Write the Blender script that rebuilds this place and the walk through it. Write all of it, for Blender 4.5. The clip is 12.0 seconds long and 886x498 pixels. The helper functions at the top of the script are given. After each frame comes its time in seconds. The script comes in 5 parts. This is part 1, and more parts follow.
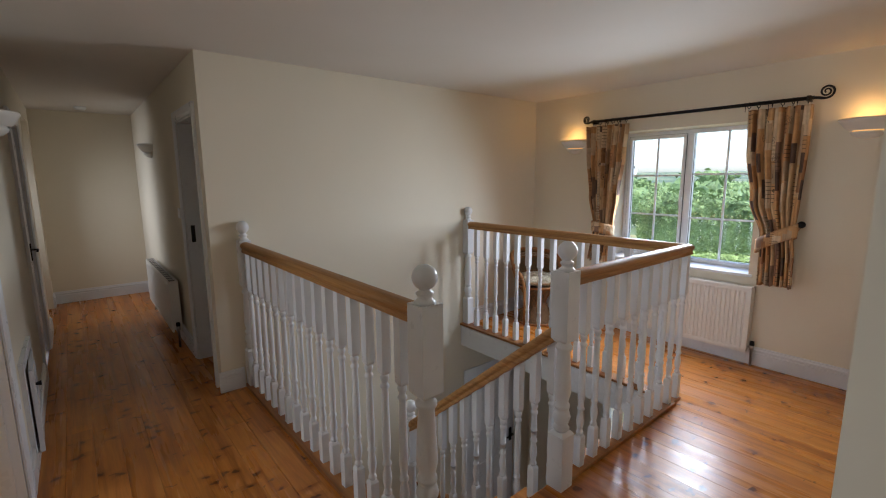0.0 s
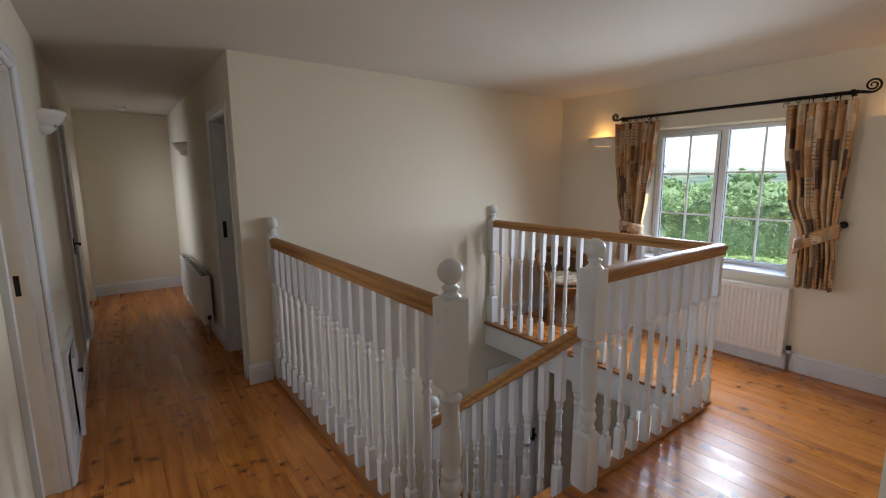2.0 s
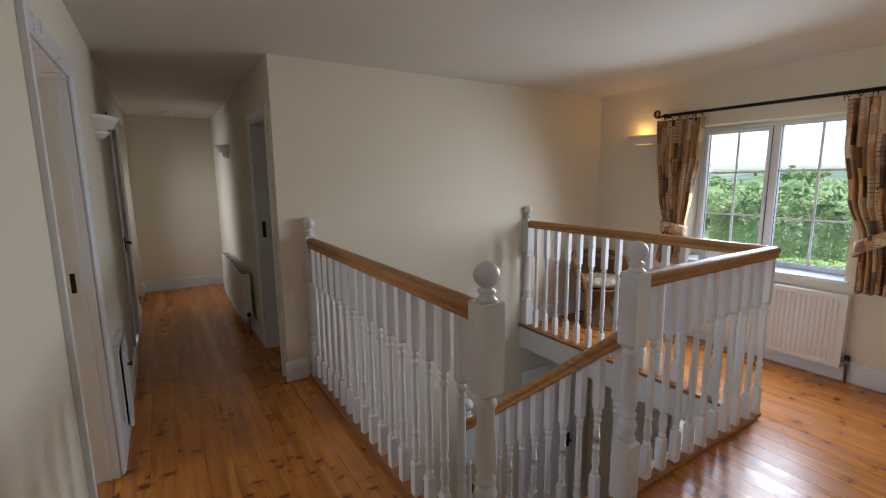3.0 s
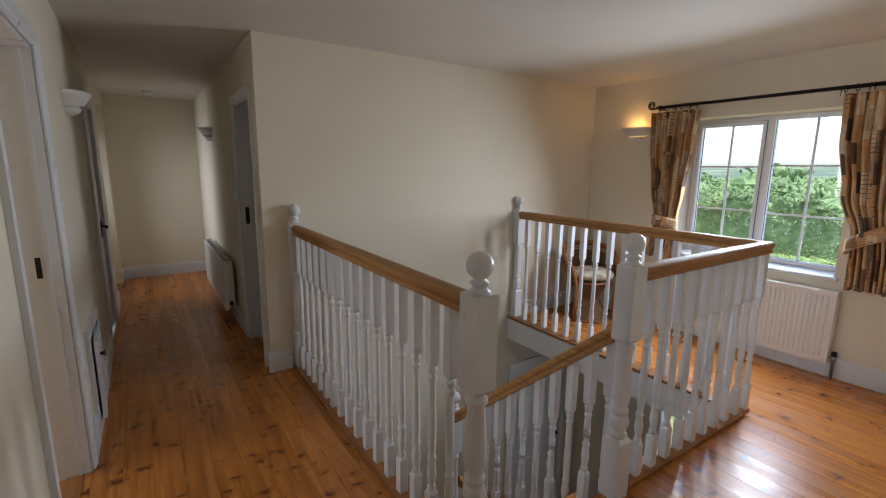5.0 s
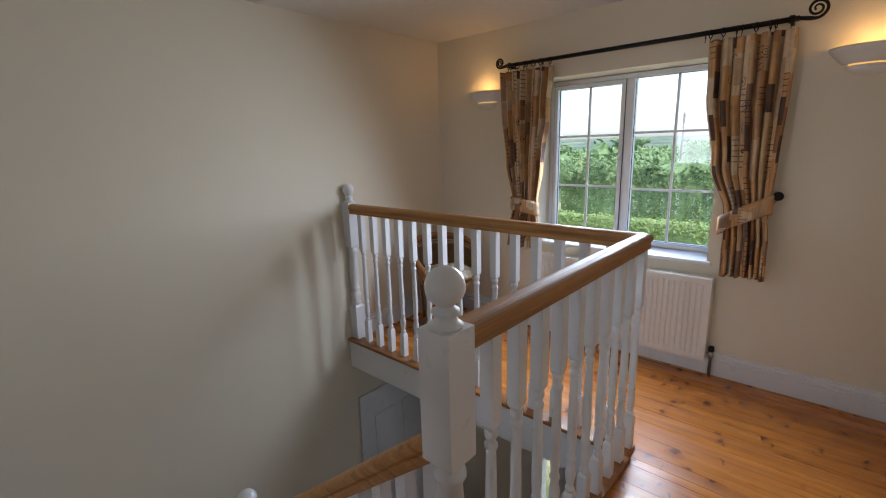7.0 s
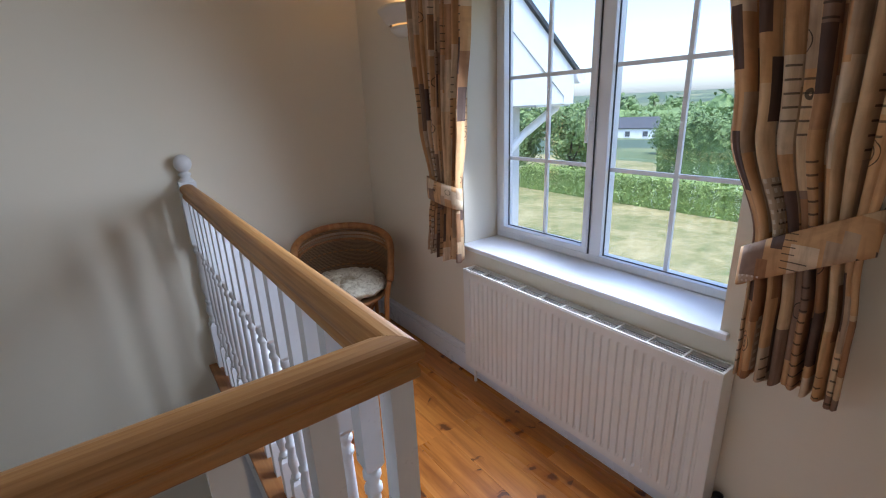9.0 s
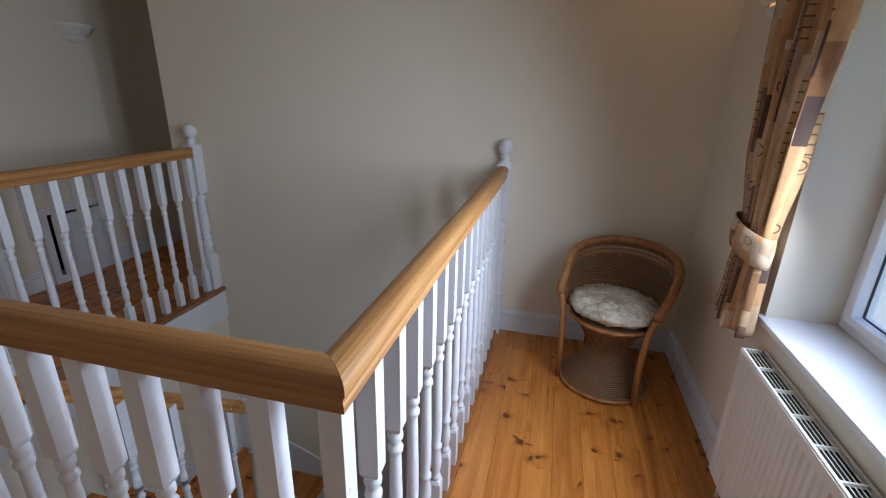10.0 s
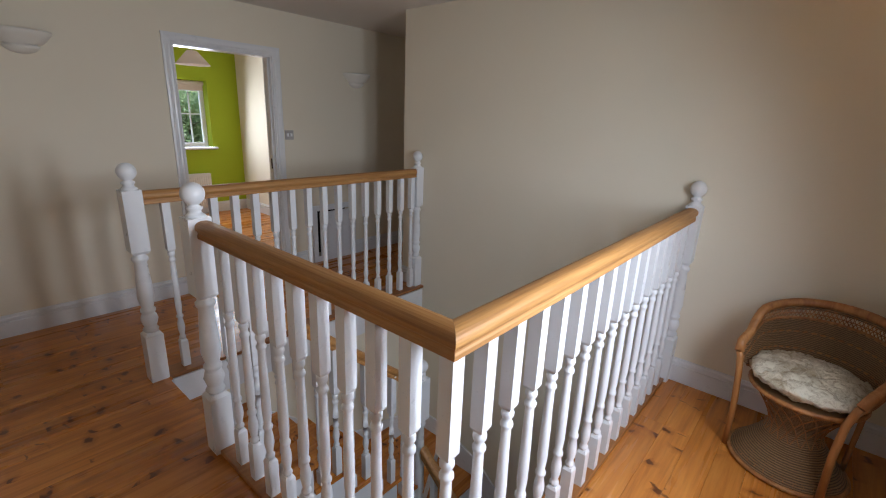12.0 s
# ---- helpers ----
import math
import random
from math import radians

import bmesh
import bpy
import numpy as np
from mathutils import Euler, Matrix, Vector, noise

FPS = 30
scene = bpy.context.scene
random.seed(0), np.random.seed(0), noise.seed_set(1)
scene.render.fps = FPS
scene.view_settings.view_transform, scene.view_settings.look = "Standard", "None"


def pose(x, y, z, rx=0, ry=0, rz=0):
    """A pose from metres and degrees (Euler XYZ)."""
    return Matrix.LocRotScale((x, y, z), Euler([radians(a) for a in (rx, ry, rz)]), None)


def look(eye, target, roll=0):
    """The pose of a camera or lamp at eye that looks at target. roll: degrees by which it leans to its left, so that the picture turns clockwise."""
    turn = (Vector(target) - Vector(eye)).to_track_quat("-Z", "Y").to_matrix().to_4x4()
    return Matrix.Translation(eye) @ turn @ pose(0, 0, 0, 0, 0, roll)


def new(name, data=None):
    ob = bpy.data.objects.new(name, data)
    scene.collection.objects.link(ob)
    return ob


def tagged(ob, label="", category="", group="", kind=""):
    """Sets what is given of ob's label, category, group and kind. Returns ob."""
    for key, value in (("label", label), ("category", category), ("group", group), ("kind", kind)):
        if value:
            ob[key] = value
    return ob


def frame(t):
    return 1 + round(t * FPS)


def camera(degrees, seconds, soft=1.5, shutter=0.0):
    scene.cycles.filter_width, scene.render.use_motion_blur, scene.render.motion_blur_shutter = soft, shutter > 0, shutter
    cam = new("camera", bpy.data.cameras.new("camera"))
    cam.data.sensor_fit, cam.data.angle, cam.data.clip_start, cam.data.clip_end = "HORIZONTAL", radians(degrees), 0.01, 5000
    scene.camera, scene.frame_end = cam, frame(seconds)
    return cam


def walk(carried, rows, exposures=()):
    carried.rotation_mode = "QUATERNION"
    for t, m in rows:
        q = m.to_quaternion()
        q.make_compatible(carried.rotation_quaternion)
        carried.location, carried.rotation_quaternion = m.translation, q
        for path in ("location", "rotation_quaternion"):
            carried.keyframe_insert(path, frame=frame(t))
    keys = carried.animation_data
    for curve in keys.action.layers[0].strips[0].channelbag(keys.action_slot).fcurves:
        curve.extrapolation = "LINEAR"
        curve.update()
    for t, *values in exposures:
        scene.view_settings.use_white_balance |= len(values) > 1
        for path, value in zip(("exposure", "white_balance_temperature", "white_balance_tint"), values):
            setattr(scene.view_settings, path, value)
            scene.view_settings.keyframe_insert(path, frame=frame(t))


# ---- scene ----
cam = camera(89.5, 12.0, soft=1.1)
PATH = [
    (0, (0.022, 0.003, 1.538), (1.278, 1.527, 1.222), -0.4),
    (0.5, (0.004, 0.0, 1.529), (1.227, 1.553, 1.228), -0.6),
    (1, (0.001, 0.003, 1.519), (1.189, 1.582, 1.216), -0.5),
    (1.5, (0.016, 0.002, 1.515), (1.203, 1.582, 1.205), -0.3),
    (2, (0.013, 0.004, 1.52), (1.185, 1.594, 1.204), -0.3),
    (2.5, (0.015, 0.005, 1.527), (1.113, 1.646, 1.21), -0.7),
    (2.7, (0.016, 0.018, 1.527), (1.086, 1.678, 1.212), -0.9),
    (4.3, (0.05, 0.051, 1.515), (1.072, 1.738, 1.178), 0.1),
    (4.5, (0.057, 0.061, 1.514), (1.105, 1.73, 1.17), 0.3),
    (5, (0.054, 0.107, 1.506), (1.146, 1.744, 1.148), 0.6),
    (5.5, (0.136, 0.194, 1.487), (1.352, 1.738, 1.116), 1.4),
    (6, (0.398, 0.337, 1.497), (1.669, 1.829, 1.098), 0.3),
    (6.5, (0.695, 0.459, 1.498), (1.987, 1.928, 1.082), -0.2),
    (6.8, (0.912, 0.556, 1.486), (2.297, 1.931, 1.05), -0.5),
    (7, (1.076, 0.598, 1.493), (2.531, 1.896, 1.046), -1.6),
    (7.2, (1.246, 0.588, 1.48), (2.761, 1.808, 1.013), -4.3),
    (8.8, (2.656, 0.662, 1.43), (3.966, 2.040, 0.815), -4.2),
    (9, (2.820, 0.676, 1.431), (3.934, 2.220, 0.818), -2.4),
    (9.2, (2.946, 0.690, 1.460), (3.796, 2.388, 0.831), -0.2),
    (9.5, (3.132, 0.702, 1.46), (3.489, 2.563, 0.822), 1.4),
    (9.8, (3.308, 0.724, 1.472), (3.199, 2.609, 0.812), 3.2),
    (10, (3.412, 0.696, 1.484), (2.960, 2.530, 0.828), 1.4),
    (10.2, (3.496, 0.673, 1.480), (2.677, 2.367, 0.803), 0.5),
    (10.5, (3.587, 0.601, 1.484), (2.373, 2.033, 0.793), 1.4),
    (11, (3.671, 0.496, 1.529), (2.188, 1.669, 0.876), -0.2),
    (11.3, (3.691, 0.478, 1.537), (2.156, 1.607, 0.93), 0.1),
    (11.5, (3.683, 0.469, 1.533), (2.172, 1.638, 0.942), 0.9),
    (12, (3.665, 0.53, 1.524), (2.421, 1.991, 0.962), 2.3),
]
walk(cam, [(t, look(eye, target, roll)) for t, eye, target, roll in PATH], exposures=[(0, 1.88, 5950, 11.5), (5.5, 1.88, 5950, 11.5), (7.0, 1.66, 5800, 11.5), (9.0, 1.56, 5450, 13), (9.5, 1.42, 5300, 14), (10.0, 1.42, 5550, 14), (10.5, 1.76, 5800, 14), (11.0, 1.82, 5900, 13.5), (11.5, 1.74, 5950, 13.5), (12.0, 1.70, 6000, 13.5)])

# the sky's light: an overcast, bright day
world = bpy.data.worlds.new("sky")
scene.world = world
world.use_nodes = True
wn = world.node_tree
sky = wn.nodes.new("ShaderNodeTexSky")
sky.sky_type, sky.sun_disc = "NISHITA", False
sky.sun_elevation, sky.sun_rotation = radians(69), radians(207)
sky.air_density, sky.dust_density, sky.ozone_density = 1.0, 2.0, 2.0
wn.links.new(sky.outputs[0], wn.nodes["Background"].inputs[0])
wn.nodes["Background"].inputs[1].default_value = 0.15


def lamp(name, kind, power, m, colour=(1, 1, 1), **settings):
    data = bpy.data.lights.new(name, kind)
    data.energy, data.color = power, colour
    for key, value in settings.items():
        if key == "size": data.size = value
        if key == "size_y": data.size_y = value
        if key == "angle": data.angle = value
        if key == "soft": data.shadow_soft_size = value
        if key == "rect": data.shape = "RECTANGLE"
        if key == "spread": data.spread = value
    ob = new(name, data)
    ob.matrix_world = m
    return ob


lamp("sun", "SUN", 1.2, look((0, 0, 0), (0.15, 0.30, -0.9)), (1, 0.96, 0.9), angle=radians(16))
# area lamps for the sky's light in each window's opening and in the windowless passage
for y in (1.50, 2.05):
    lamp("daylight_landing", "AREA", 4.5, look((4.225, y, 1.42), (3.0, y, 0.90)), (0.90, 0.96, 1), rect=1, size=0.27, size_y=0.82, spread=radians(142))
lamp("daylight_green_room", "AREA", 8.5, look((-3.30, 3.06, 1.42), (-1.0, 2.9, 1.0)), (0.95, 0.98, 1), rect=1, size=0.75, size_y=0.9)
lamp("daylight_blue_room", "AREA", 6, look((-3.25, -0.15, 1.3), (-1.0, -0.15, 0.7)), (0.95, 0.98, 1), rect=1, size=1.1, size_y=0.6)
# added lamp for the passage's unseen window; none is built there
lamp("daylight_passage", "AREA", 1.5, look((-1.0, 6.5, 1.4), (0.7, 6.4, 1.0)), (0.97, 0.98, 1), rect=1, size=0.85, size_y=1.0, spread=radians(95))
lamp("daylight_hall", "AREA", 0.7, look((4.16, 2.235, -1.45), (2.5, 2.1, -1.8)), (0.95, 0.98, 1), rect=1, size=0.25, size_y=1.6)

# ---------------------------------------------------------------- materials


def material(name, colour=(0.8, 0.8, 0.8), rough=0.5, metal=0.0):
    m = bpy.data.materials.new(name)
    m.use_nodes = True
    b = m.node_tree.nodes["Principled BSDF"]
    b.inputs["Base Color"].default_value = (*colour, 1)
    b.inputs["Roughness"].default_value = rough
    b.inputs["Metallic"].default_value = metal
    return m, m.node_tree, b


def node(t, kind, **inputs):
    n = t.nodes.new(kind)
    for k, v in inputs.items():
        n.inputs[k.replace("_", " ")].default_value = v
    return n


def coords(t, scale=(1, 1, 1), generated="Object"):
    tc = t.nodes.new("ShaderNodeTexCoord")
    mp = t.nodes.new("ShaderNodeMapping")
    mp.inputs["Scale"].default_value = scale
    t.links.new(tc.outputs[generated], mp.inputs["Vector"])
    return mp.outputs[0]


def ramp(t, fac, *stops):
    r = t.nodes.new("ShaderNodeValToRGB")
    while len(r.color_ramp.elements) < len(stops):
        r.color_ramp.elements.new(0.5)
    for e, (p, c) in zip(r.color_ramp.elements, stops):
        e.position, e.color = p, (*c, 1) if len(c) == 3 else c
    t.links.new(fac, r.inputs[0])
    return r.outputs[0]


def noise_tex(t, vec, scale, detail=3.0, rough=0.55, distort=0.0):
    n = node(t, "ShaderNodeTexNoise", Scale=scale, Detail=detail, Roughness=rough, Distortion=distort)
    t.links.new(vec, n.inputs["Vector"])
    return n.outputs["Fac"]


def mix(t, kind, fac, a, b):
    n = t.nodes.new("ShaderNodeMix")
    n.data_type, n.blend_type = "RGBA", kind
    for sock, v in ((n.inputs[0], fac), (n.inputs[6], a), (n.inputs[7], b)):
        if isinstance(v, (int, float)): sock.default_value = v
        elif isinstance(v, tuple): sock.default_value = (*v, 1)
        else: t.links.new(v, sock)
    return n.outputs[2]


def bump(t, b, height, strength=0.2, distance=0.01):
    n = node(t, "ShaderNodeBump", Strength=strength, Distance=distance)
    t.links.new(height, n.inputs["Height"])
    t.links.new(n.outputs[0], b.inputs["Normal"])


def math_node(t, op, a, b=0.0):
    n = t.nodes.new("ShaderNodeMath")
    n.operation = op
    for sock, v in ((n.inputs[0], a), (n.inputs[1], b)):
        if isinstance(v, (int, float)): sock.default_value = v
        else: t.links.new(v, sock)
    return n.outputs[0]


def plaster(name, colour, dark, tone=1.0):
    m, t, b = material(name, colour, 0.75)
    v = coords(t)
    big = noise_tex(t, v, 1.3, 4)
    fine = noise_tex(t, v, 55, 4)
    t.links.new(ramp(t, big, (0.3, dark), (0.7, colour)), b.inputs["Base Color"])
    bump(t, b, math_node(t, "ADD", fine, math_node(t, "MULTIPLY", noise_tex(t, v, 9, 3), 0.8)), 0.10, 0.004)
    return m


def gloss_paint(name, colour, rough=0.28):
    m, t, b = material(name, colour, rough)
    v = coords(t)
    n = noise_tex(t, v, 14, 4)
    t.links.new(ramp(t, n, (0.3, tuple(c * 0.975 for c in colour)), (0.65, colour)), b.inputs["Base Color"])
    t.links.new(ramp(t, n, (0.3, (rough + 0.06,) * 3), (0.7, (rough - 0.02,) * 3)), b.inputs["Roughness"])
    bump(t, b, noise_tex(t, coords(t, (60, 60, 12)), 1.0, 3), 0.06, 0.003)
    return m


def wood(name, light, mid, dark, axis="y", rough=0.3, knots=False, grain=1.0):
    m, t, b = material(name, mid, rough)
    long, wide = 0.9, 16.0 * grain
    s = {"x": (long, wide, wide), "y": (wide, long, wide), "z": (wide, wide, long)}[axis]
    info = t.nodes.new("ShaderNodeObjectInfo")
    tc = t.nodes.new("ShaderNodeTexCoord")
    shift = t.nodes.new("ShaderNodeVectorMath")
    shift.operation = "ADD"
    comb = t.nodes.new("ShaderNodeCombineXYZ")
    for i in range(3):
        t.links.new(math_node(t, "MULTIPLY", info.outputs["Random"], (37.0, 53.0, 19.0)[i]), comb.inputs[i])
    t.links.new(tc.outputs["Object"], shift.inputs[0])
    t.links.new(comb.outputs[0], shift.inputs[1])
    mp = t.nodes.new("ShaderNodeMapping")
    mp.inputs["Scale"].default_value = s
    t.links.new(shift.outputs[0], mp.inputs["Vector"])
    g = noise_tex(t, mp.outputs[0], 1.5, 5, 0.6, 0.6)
    g2 = noise_tex(t, mp.outputs[0], 6.0, 3, 0.6)
    col = ramp(t, g, (0.28, dark), (0.5, mid), (0.72, light))
    col = mix(t, "MULTIPLY", 0.25, col, ramp(t, g2, (0.35, (0.6, 0.5, 0.4)), (0.6, (1, 1, 1))))
    tone = ramp(t, info.outputs["Random"], (0.0, (0.82, 0.77, 0.72)), (0.5, (1, 1, 1)), (1.0, (1.10, 1.07, 1.02)))
    col = mix(t, "MULTIPLY", 0.75, col, tone)
    if knots:
        km = t.nodes.new("ShaderNodeMapping")
        km.inputs["Scale"].default_value = {"x": (2.6, 8.5, 1), "y": (7.5, 11.0, 1)}[axis]
        warp = t.nodes.new("ShaderNodeVectorMath")
        warp.operation = "ADD"
        wob = node(t, "ShaderNodeTexNoise", Scale=16.0, Detail=3.0)
        t.links.new(shift.outputs[0], wob.inputs["Vector"])
        scl = t.nodes.new("ShaderNodeVectorMath")
        scl.operation = "SCALE"
        scl.inputs["Scale"].default_value = 0.10
        t.links.new(wob.outputs["Color"], scl.inputs[0])
        t.links.new(shift.outputs[0], warp.inputs[0])
        t.links.new(scl.outputs[0], warp.inputs[1])
        t.links.new(warp.outputs[0], km.inputs["Vector"])
        vor = node(t, "ShaderNodeTexVoronoi", Scale=1.0)
        vor.voronoi_dimensions = "2D"
        t.links.new(km.outputs[0], vor.inputs["Vector"])
        near = ramp(t, vor.outputs["Distance"], (0.11, (1, 1, 1)), (0.19, (0, 0, 0)))
        some = math_node(t, "GREATER_THAN", ramp(t, vor.outputs["Color"], (0, (0, 0, 0)), (1, (1, 1, 1))), 0.50)
        gm = t.nodes.new("ShaderNodeMapping")
        gm.inputs["Scale"].default_value = {"x": (4.2, 2.6, 1), "y": (2.6, 4.2, 1)}[axis]
        t.links.new(shift.outputs[0], gm.inputs["Vector"])
        gate = math_node(t, "GREATER_THAN", noise_tex(t, gm.outputs[0], 1.0, 1), 0.50)
        some = math_node(t, "MULTIPLY", some, gate)
        halo = math_node(t, "MULTIPLY", ramp(t, vor.outputs["Distance"], (0.15, (1, 1, 1)), (0.50, (0, 0, 0))), some)
        col = mix(t, "MIX", math_node(t, "MULTIPLY", halo, 0.52), col, (dark[0] * 0.75, dark[1] * 0.55, dark[2] * 0.5))
        col = mix(t, "MIX", math_node(t, "MULTIPLY", math_node(t, "MULTIPLY", near, some), 0.92), col, (0.095, 0.026, 0.006))
        # thin spike knots lying across the board
        sm = t.nodes.new("ShaderNodeMapping")
        sm.inputs["Scale"].default_value = {"x": (17.0, 5.2, 1), "y": (5.2, 17.0, 1)}[axis]
        t.links.new(warp.outputs[0], sm.inputs["Vector"])
        spike = node(t, "ShaderNodeTexVoronoi", Scale=1.0)
        spike.voronoi_dimensions = "2D"
        t.links.new(sm.outputs[0], spike.inputs["Vector"])
        thin = ramp(t, spike.outputs["Distance"], (0.07, (1, 1, 1)), (0.15, (0, 0, 0)))
        few = math_node(t, "GREATER_THAN", ramp(t, spike.outputs["Color"], (0, (0, 0, 0)), (1, (1, 1, 1))), 0.70)
        few = math_node(t, "MULTIPLY", few, gate)
        col = mix(t, "MIX", math_node(t, "MULTIPLY", math_node(t, "MULTIPLY", thin, few), 0.85), col, (0.105, 0.030, 0.006))
    t.links.new(col, b.inputs["Base Color"])
    t.links.new(ramp(t, noise_tex(t, mp.outputs[0], 0.5, 4), (0.3, (rough - 0.07,) * 3), (0.7, (rough + 0.12,) * 3)), b.inputs["Roughness"])
    bump(t, b, math_node(t, "ADD", g2, math_node(t, "MULTIPLY", noise_tex(t, shift.outputs[0], 3.5, 2), 2.5)), 0.08, 0.004)
    return m


CREAM = plaster("cream_wall_paint", (0.79, 0.724, 0.59), (0.765, 0.696, 0.56))
CEIL = plaster("ceiling_paint", (0.74, 0.70, 0.645), (0.71, 0.67, 0.61))
GREEN = plaster("lime_green_wall_paint", (0.40, 0.52, 0.010), (0.37, 0.48, 0.010))
BLUE = plaster("deep_blue_wall_paint", (0.028, 0.082, 0.125), (0.024, 0.072, 0.11))
RENDER = plaster("white_roughcast", (0.60, 0.61, 0.62), (0.52, 0.53, 0.54))
WHITE = gloss_paint("white_gloss_paint", (0.755, 0.765, 0.785))
RADWHITE = gloss_paint("radiator_enamel", (0.82, 0.80, 0.75), 0.35)
UPVC = gloss_paint("white_plastic", (0.83, 0.84, 0.86), 0.3)
PINE = wood("varnished_pine_boards", (0.65, 0.280, 0.057), (0.525, 0.192, 0.032), (0.31, 0.098, 0.014), "y", 0.27, True)
PINE2 = wood("varnished_pine_edge", (0.42, 0.19, 0.06), (0.34, 0.14, 0.04), (0.22, 0.08, 0.02), "y", 0.35)
OAK_Y = wood("oak_rail_lengthwise", (0.54, 0.295, 0.100), (0.43, 0.215, 0.066), (0.27, 0.120, 0.034), "y", 0.46, False, 2.4)
OAK_X = wood("oak_rail_crosswise", (0.54, 0.295, 0.100), (0.43, 0.215, 0.066), (0.27, 0.120, 0.034), "x", 0.46, False, 2.4)
RATTAN = wood("rattan_cane", (0.46, 0.22, 0.07), (0.36, 0.15, 0.042), (0.22, 0.08, 0.022), "z", 0.45)
IRON = material("black_iron", (0.012, 0.012, 0.014), 0.45, 0.6)[0]
# near-black: the black lock plate, and shade painted into holes and gaps
DARK = material("black_plate_and_gap_shade", (0.012, 0.010, 0.009), 0.8)[0]
GASKET = material("grey_black_rubber", (0.035, 0.035, 0.038), 0.6)[0]
PLATE = material("satin_grey_metal_paint", (0.42, 0.41, 0.40), 0.4)[0]
STEEL = material("brushed_steel", (0.5, 0.5, 0.5), 0.35, 1.0)[0]
BLUEPAINT = gloss_paint("dark_blue_furniture_paint", (0.012, 0.016, 0.032), 0.4)
BLACKCLOTH = plaster("black_cloth", (0.02, 0.018, 0.02), (0.012, 0.01, 0.012))
GREYCLOTH = plaster("grey_blind_cloth", (0.58, 0.55, 0.53), (0.52, 0.49, 0.47))
PAPERSHADE = plaster("pale_lampshade_cloth", (0.72, 0.62, 0.52), (0.66, 0.56, 0.46))
QUILT = plaster("gold_quilt", (0.55, 0.42, 0.20), (0.35, 0.30, 0.20))
CERAMIC = gloss_paint("sconce_plaster", (0.80, 0.77, 0.70), 0.55)
BRASS = material("brass", (0.6, 0.42, 0.15), 0.3, 1.0)[0]


def weave_material():
    m, t, b = material("woven_wicker", (0.22, 0.12, 0.05), 0.6)
    v = coords(t)
    w = node(t, "ShaderNodeTexWave", Scale=38.0, Distortion=1.5, Detail=2.0)
    w.bands_direction = "Z"
    t.links.new(v, w.inputs["Vector"])
    w2 = node(t, "ShaderNodeTexNoise", Scale=60.0, Detail=3.0)
    t.links.new(v, w2.inputs["Vector"])
    t.links.new(ramp(t, w.outputs["Fac"], (0.1, (0.085, 0.045, 0.022)), (0.6, (0.27, 0.155, 0.070))), b.inputs["Base Color"])
    bump(t, b, math_node(t, "ADD", w.outputs["Fac"], w2.outputs["Fac"]), 0.7, 0.006)
    return m


WICKER = weave_material()


def fur_material():
    m, t, b = material("cream_fur", (0.75, 0.70, 0.60), 0.9)
    v = coords(t, (1, 1, 1))
    n = noise_tex(t, v, 26, 6, 0.7, 1.2)
    big = noise_tex(t, v, 7, 3)
    col = ramp(t, n, (0.32, (0.40, 0.32, 0.20)), (0.55, (0.80, 0.74, 0.60)))
    t.links.new(mix(t, "MULTIPLY", 0.8, col, ramp(t, big, (0.35, (0.55, 0.47, 0.36)), (0.55, (1, 1, 1)))), b.inputs["Base Color"])
    bump(t, b, n, 0.8, 0.02)
    return m


FUR = fur_material()


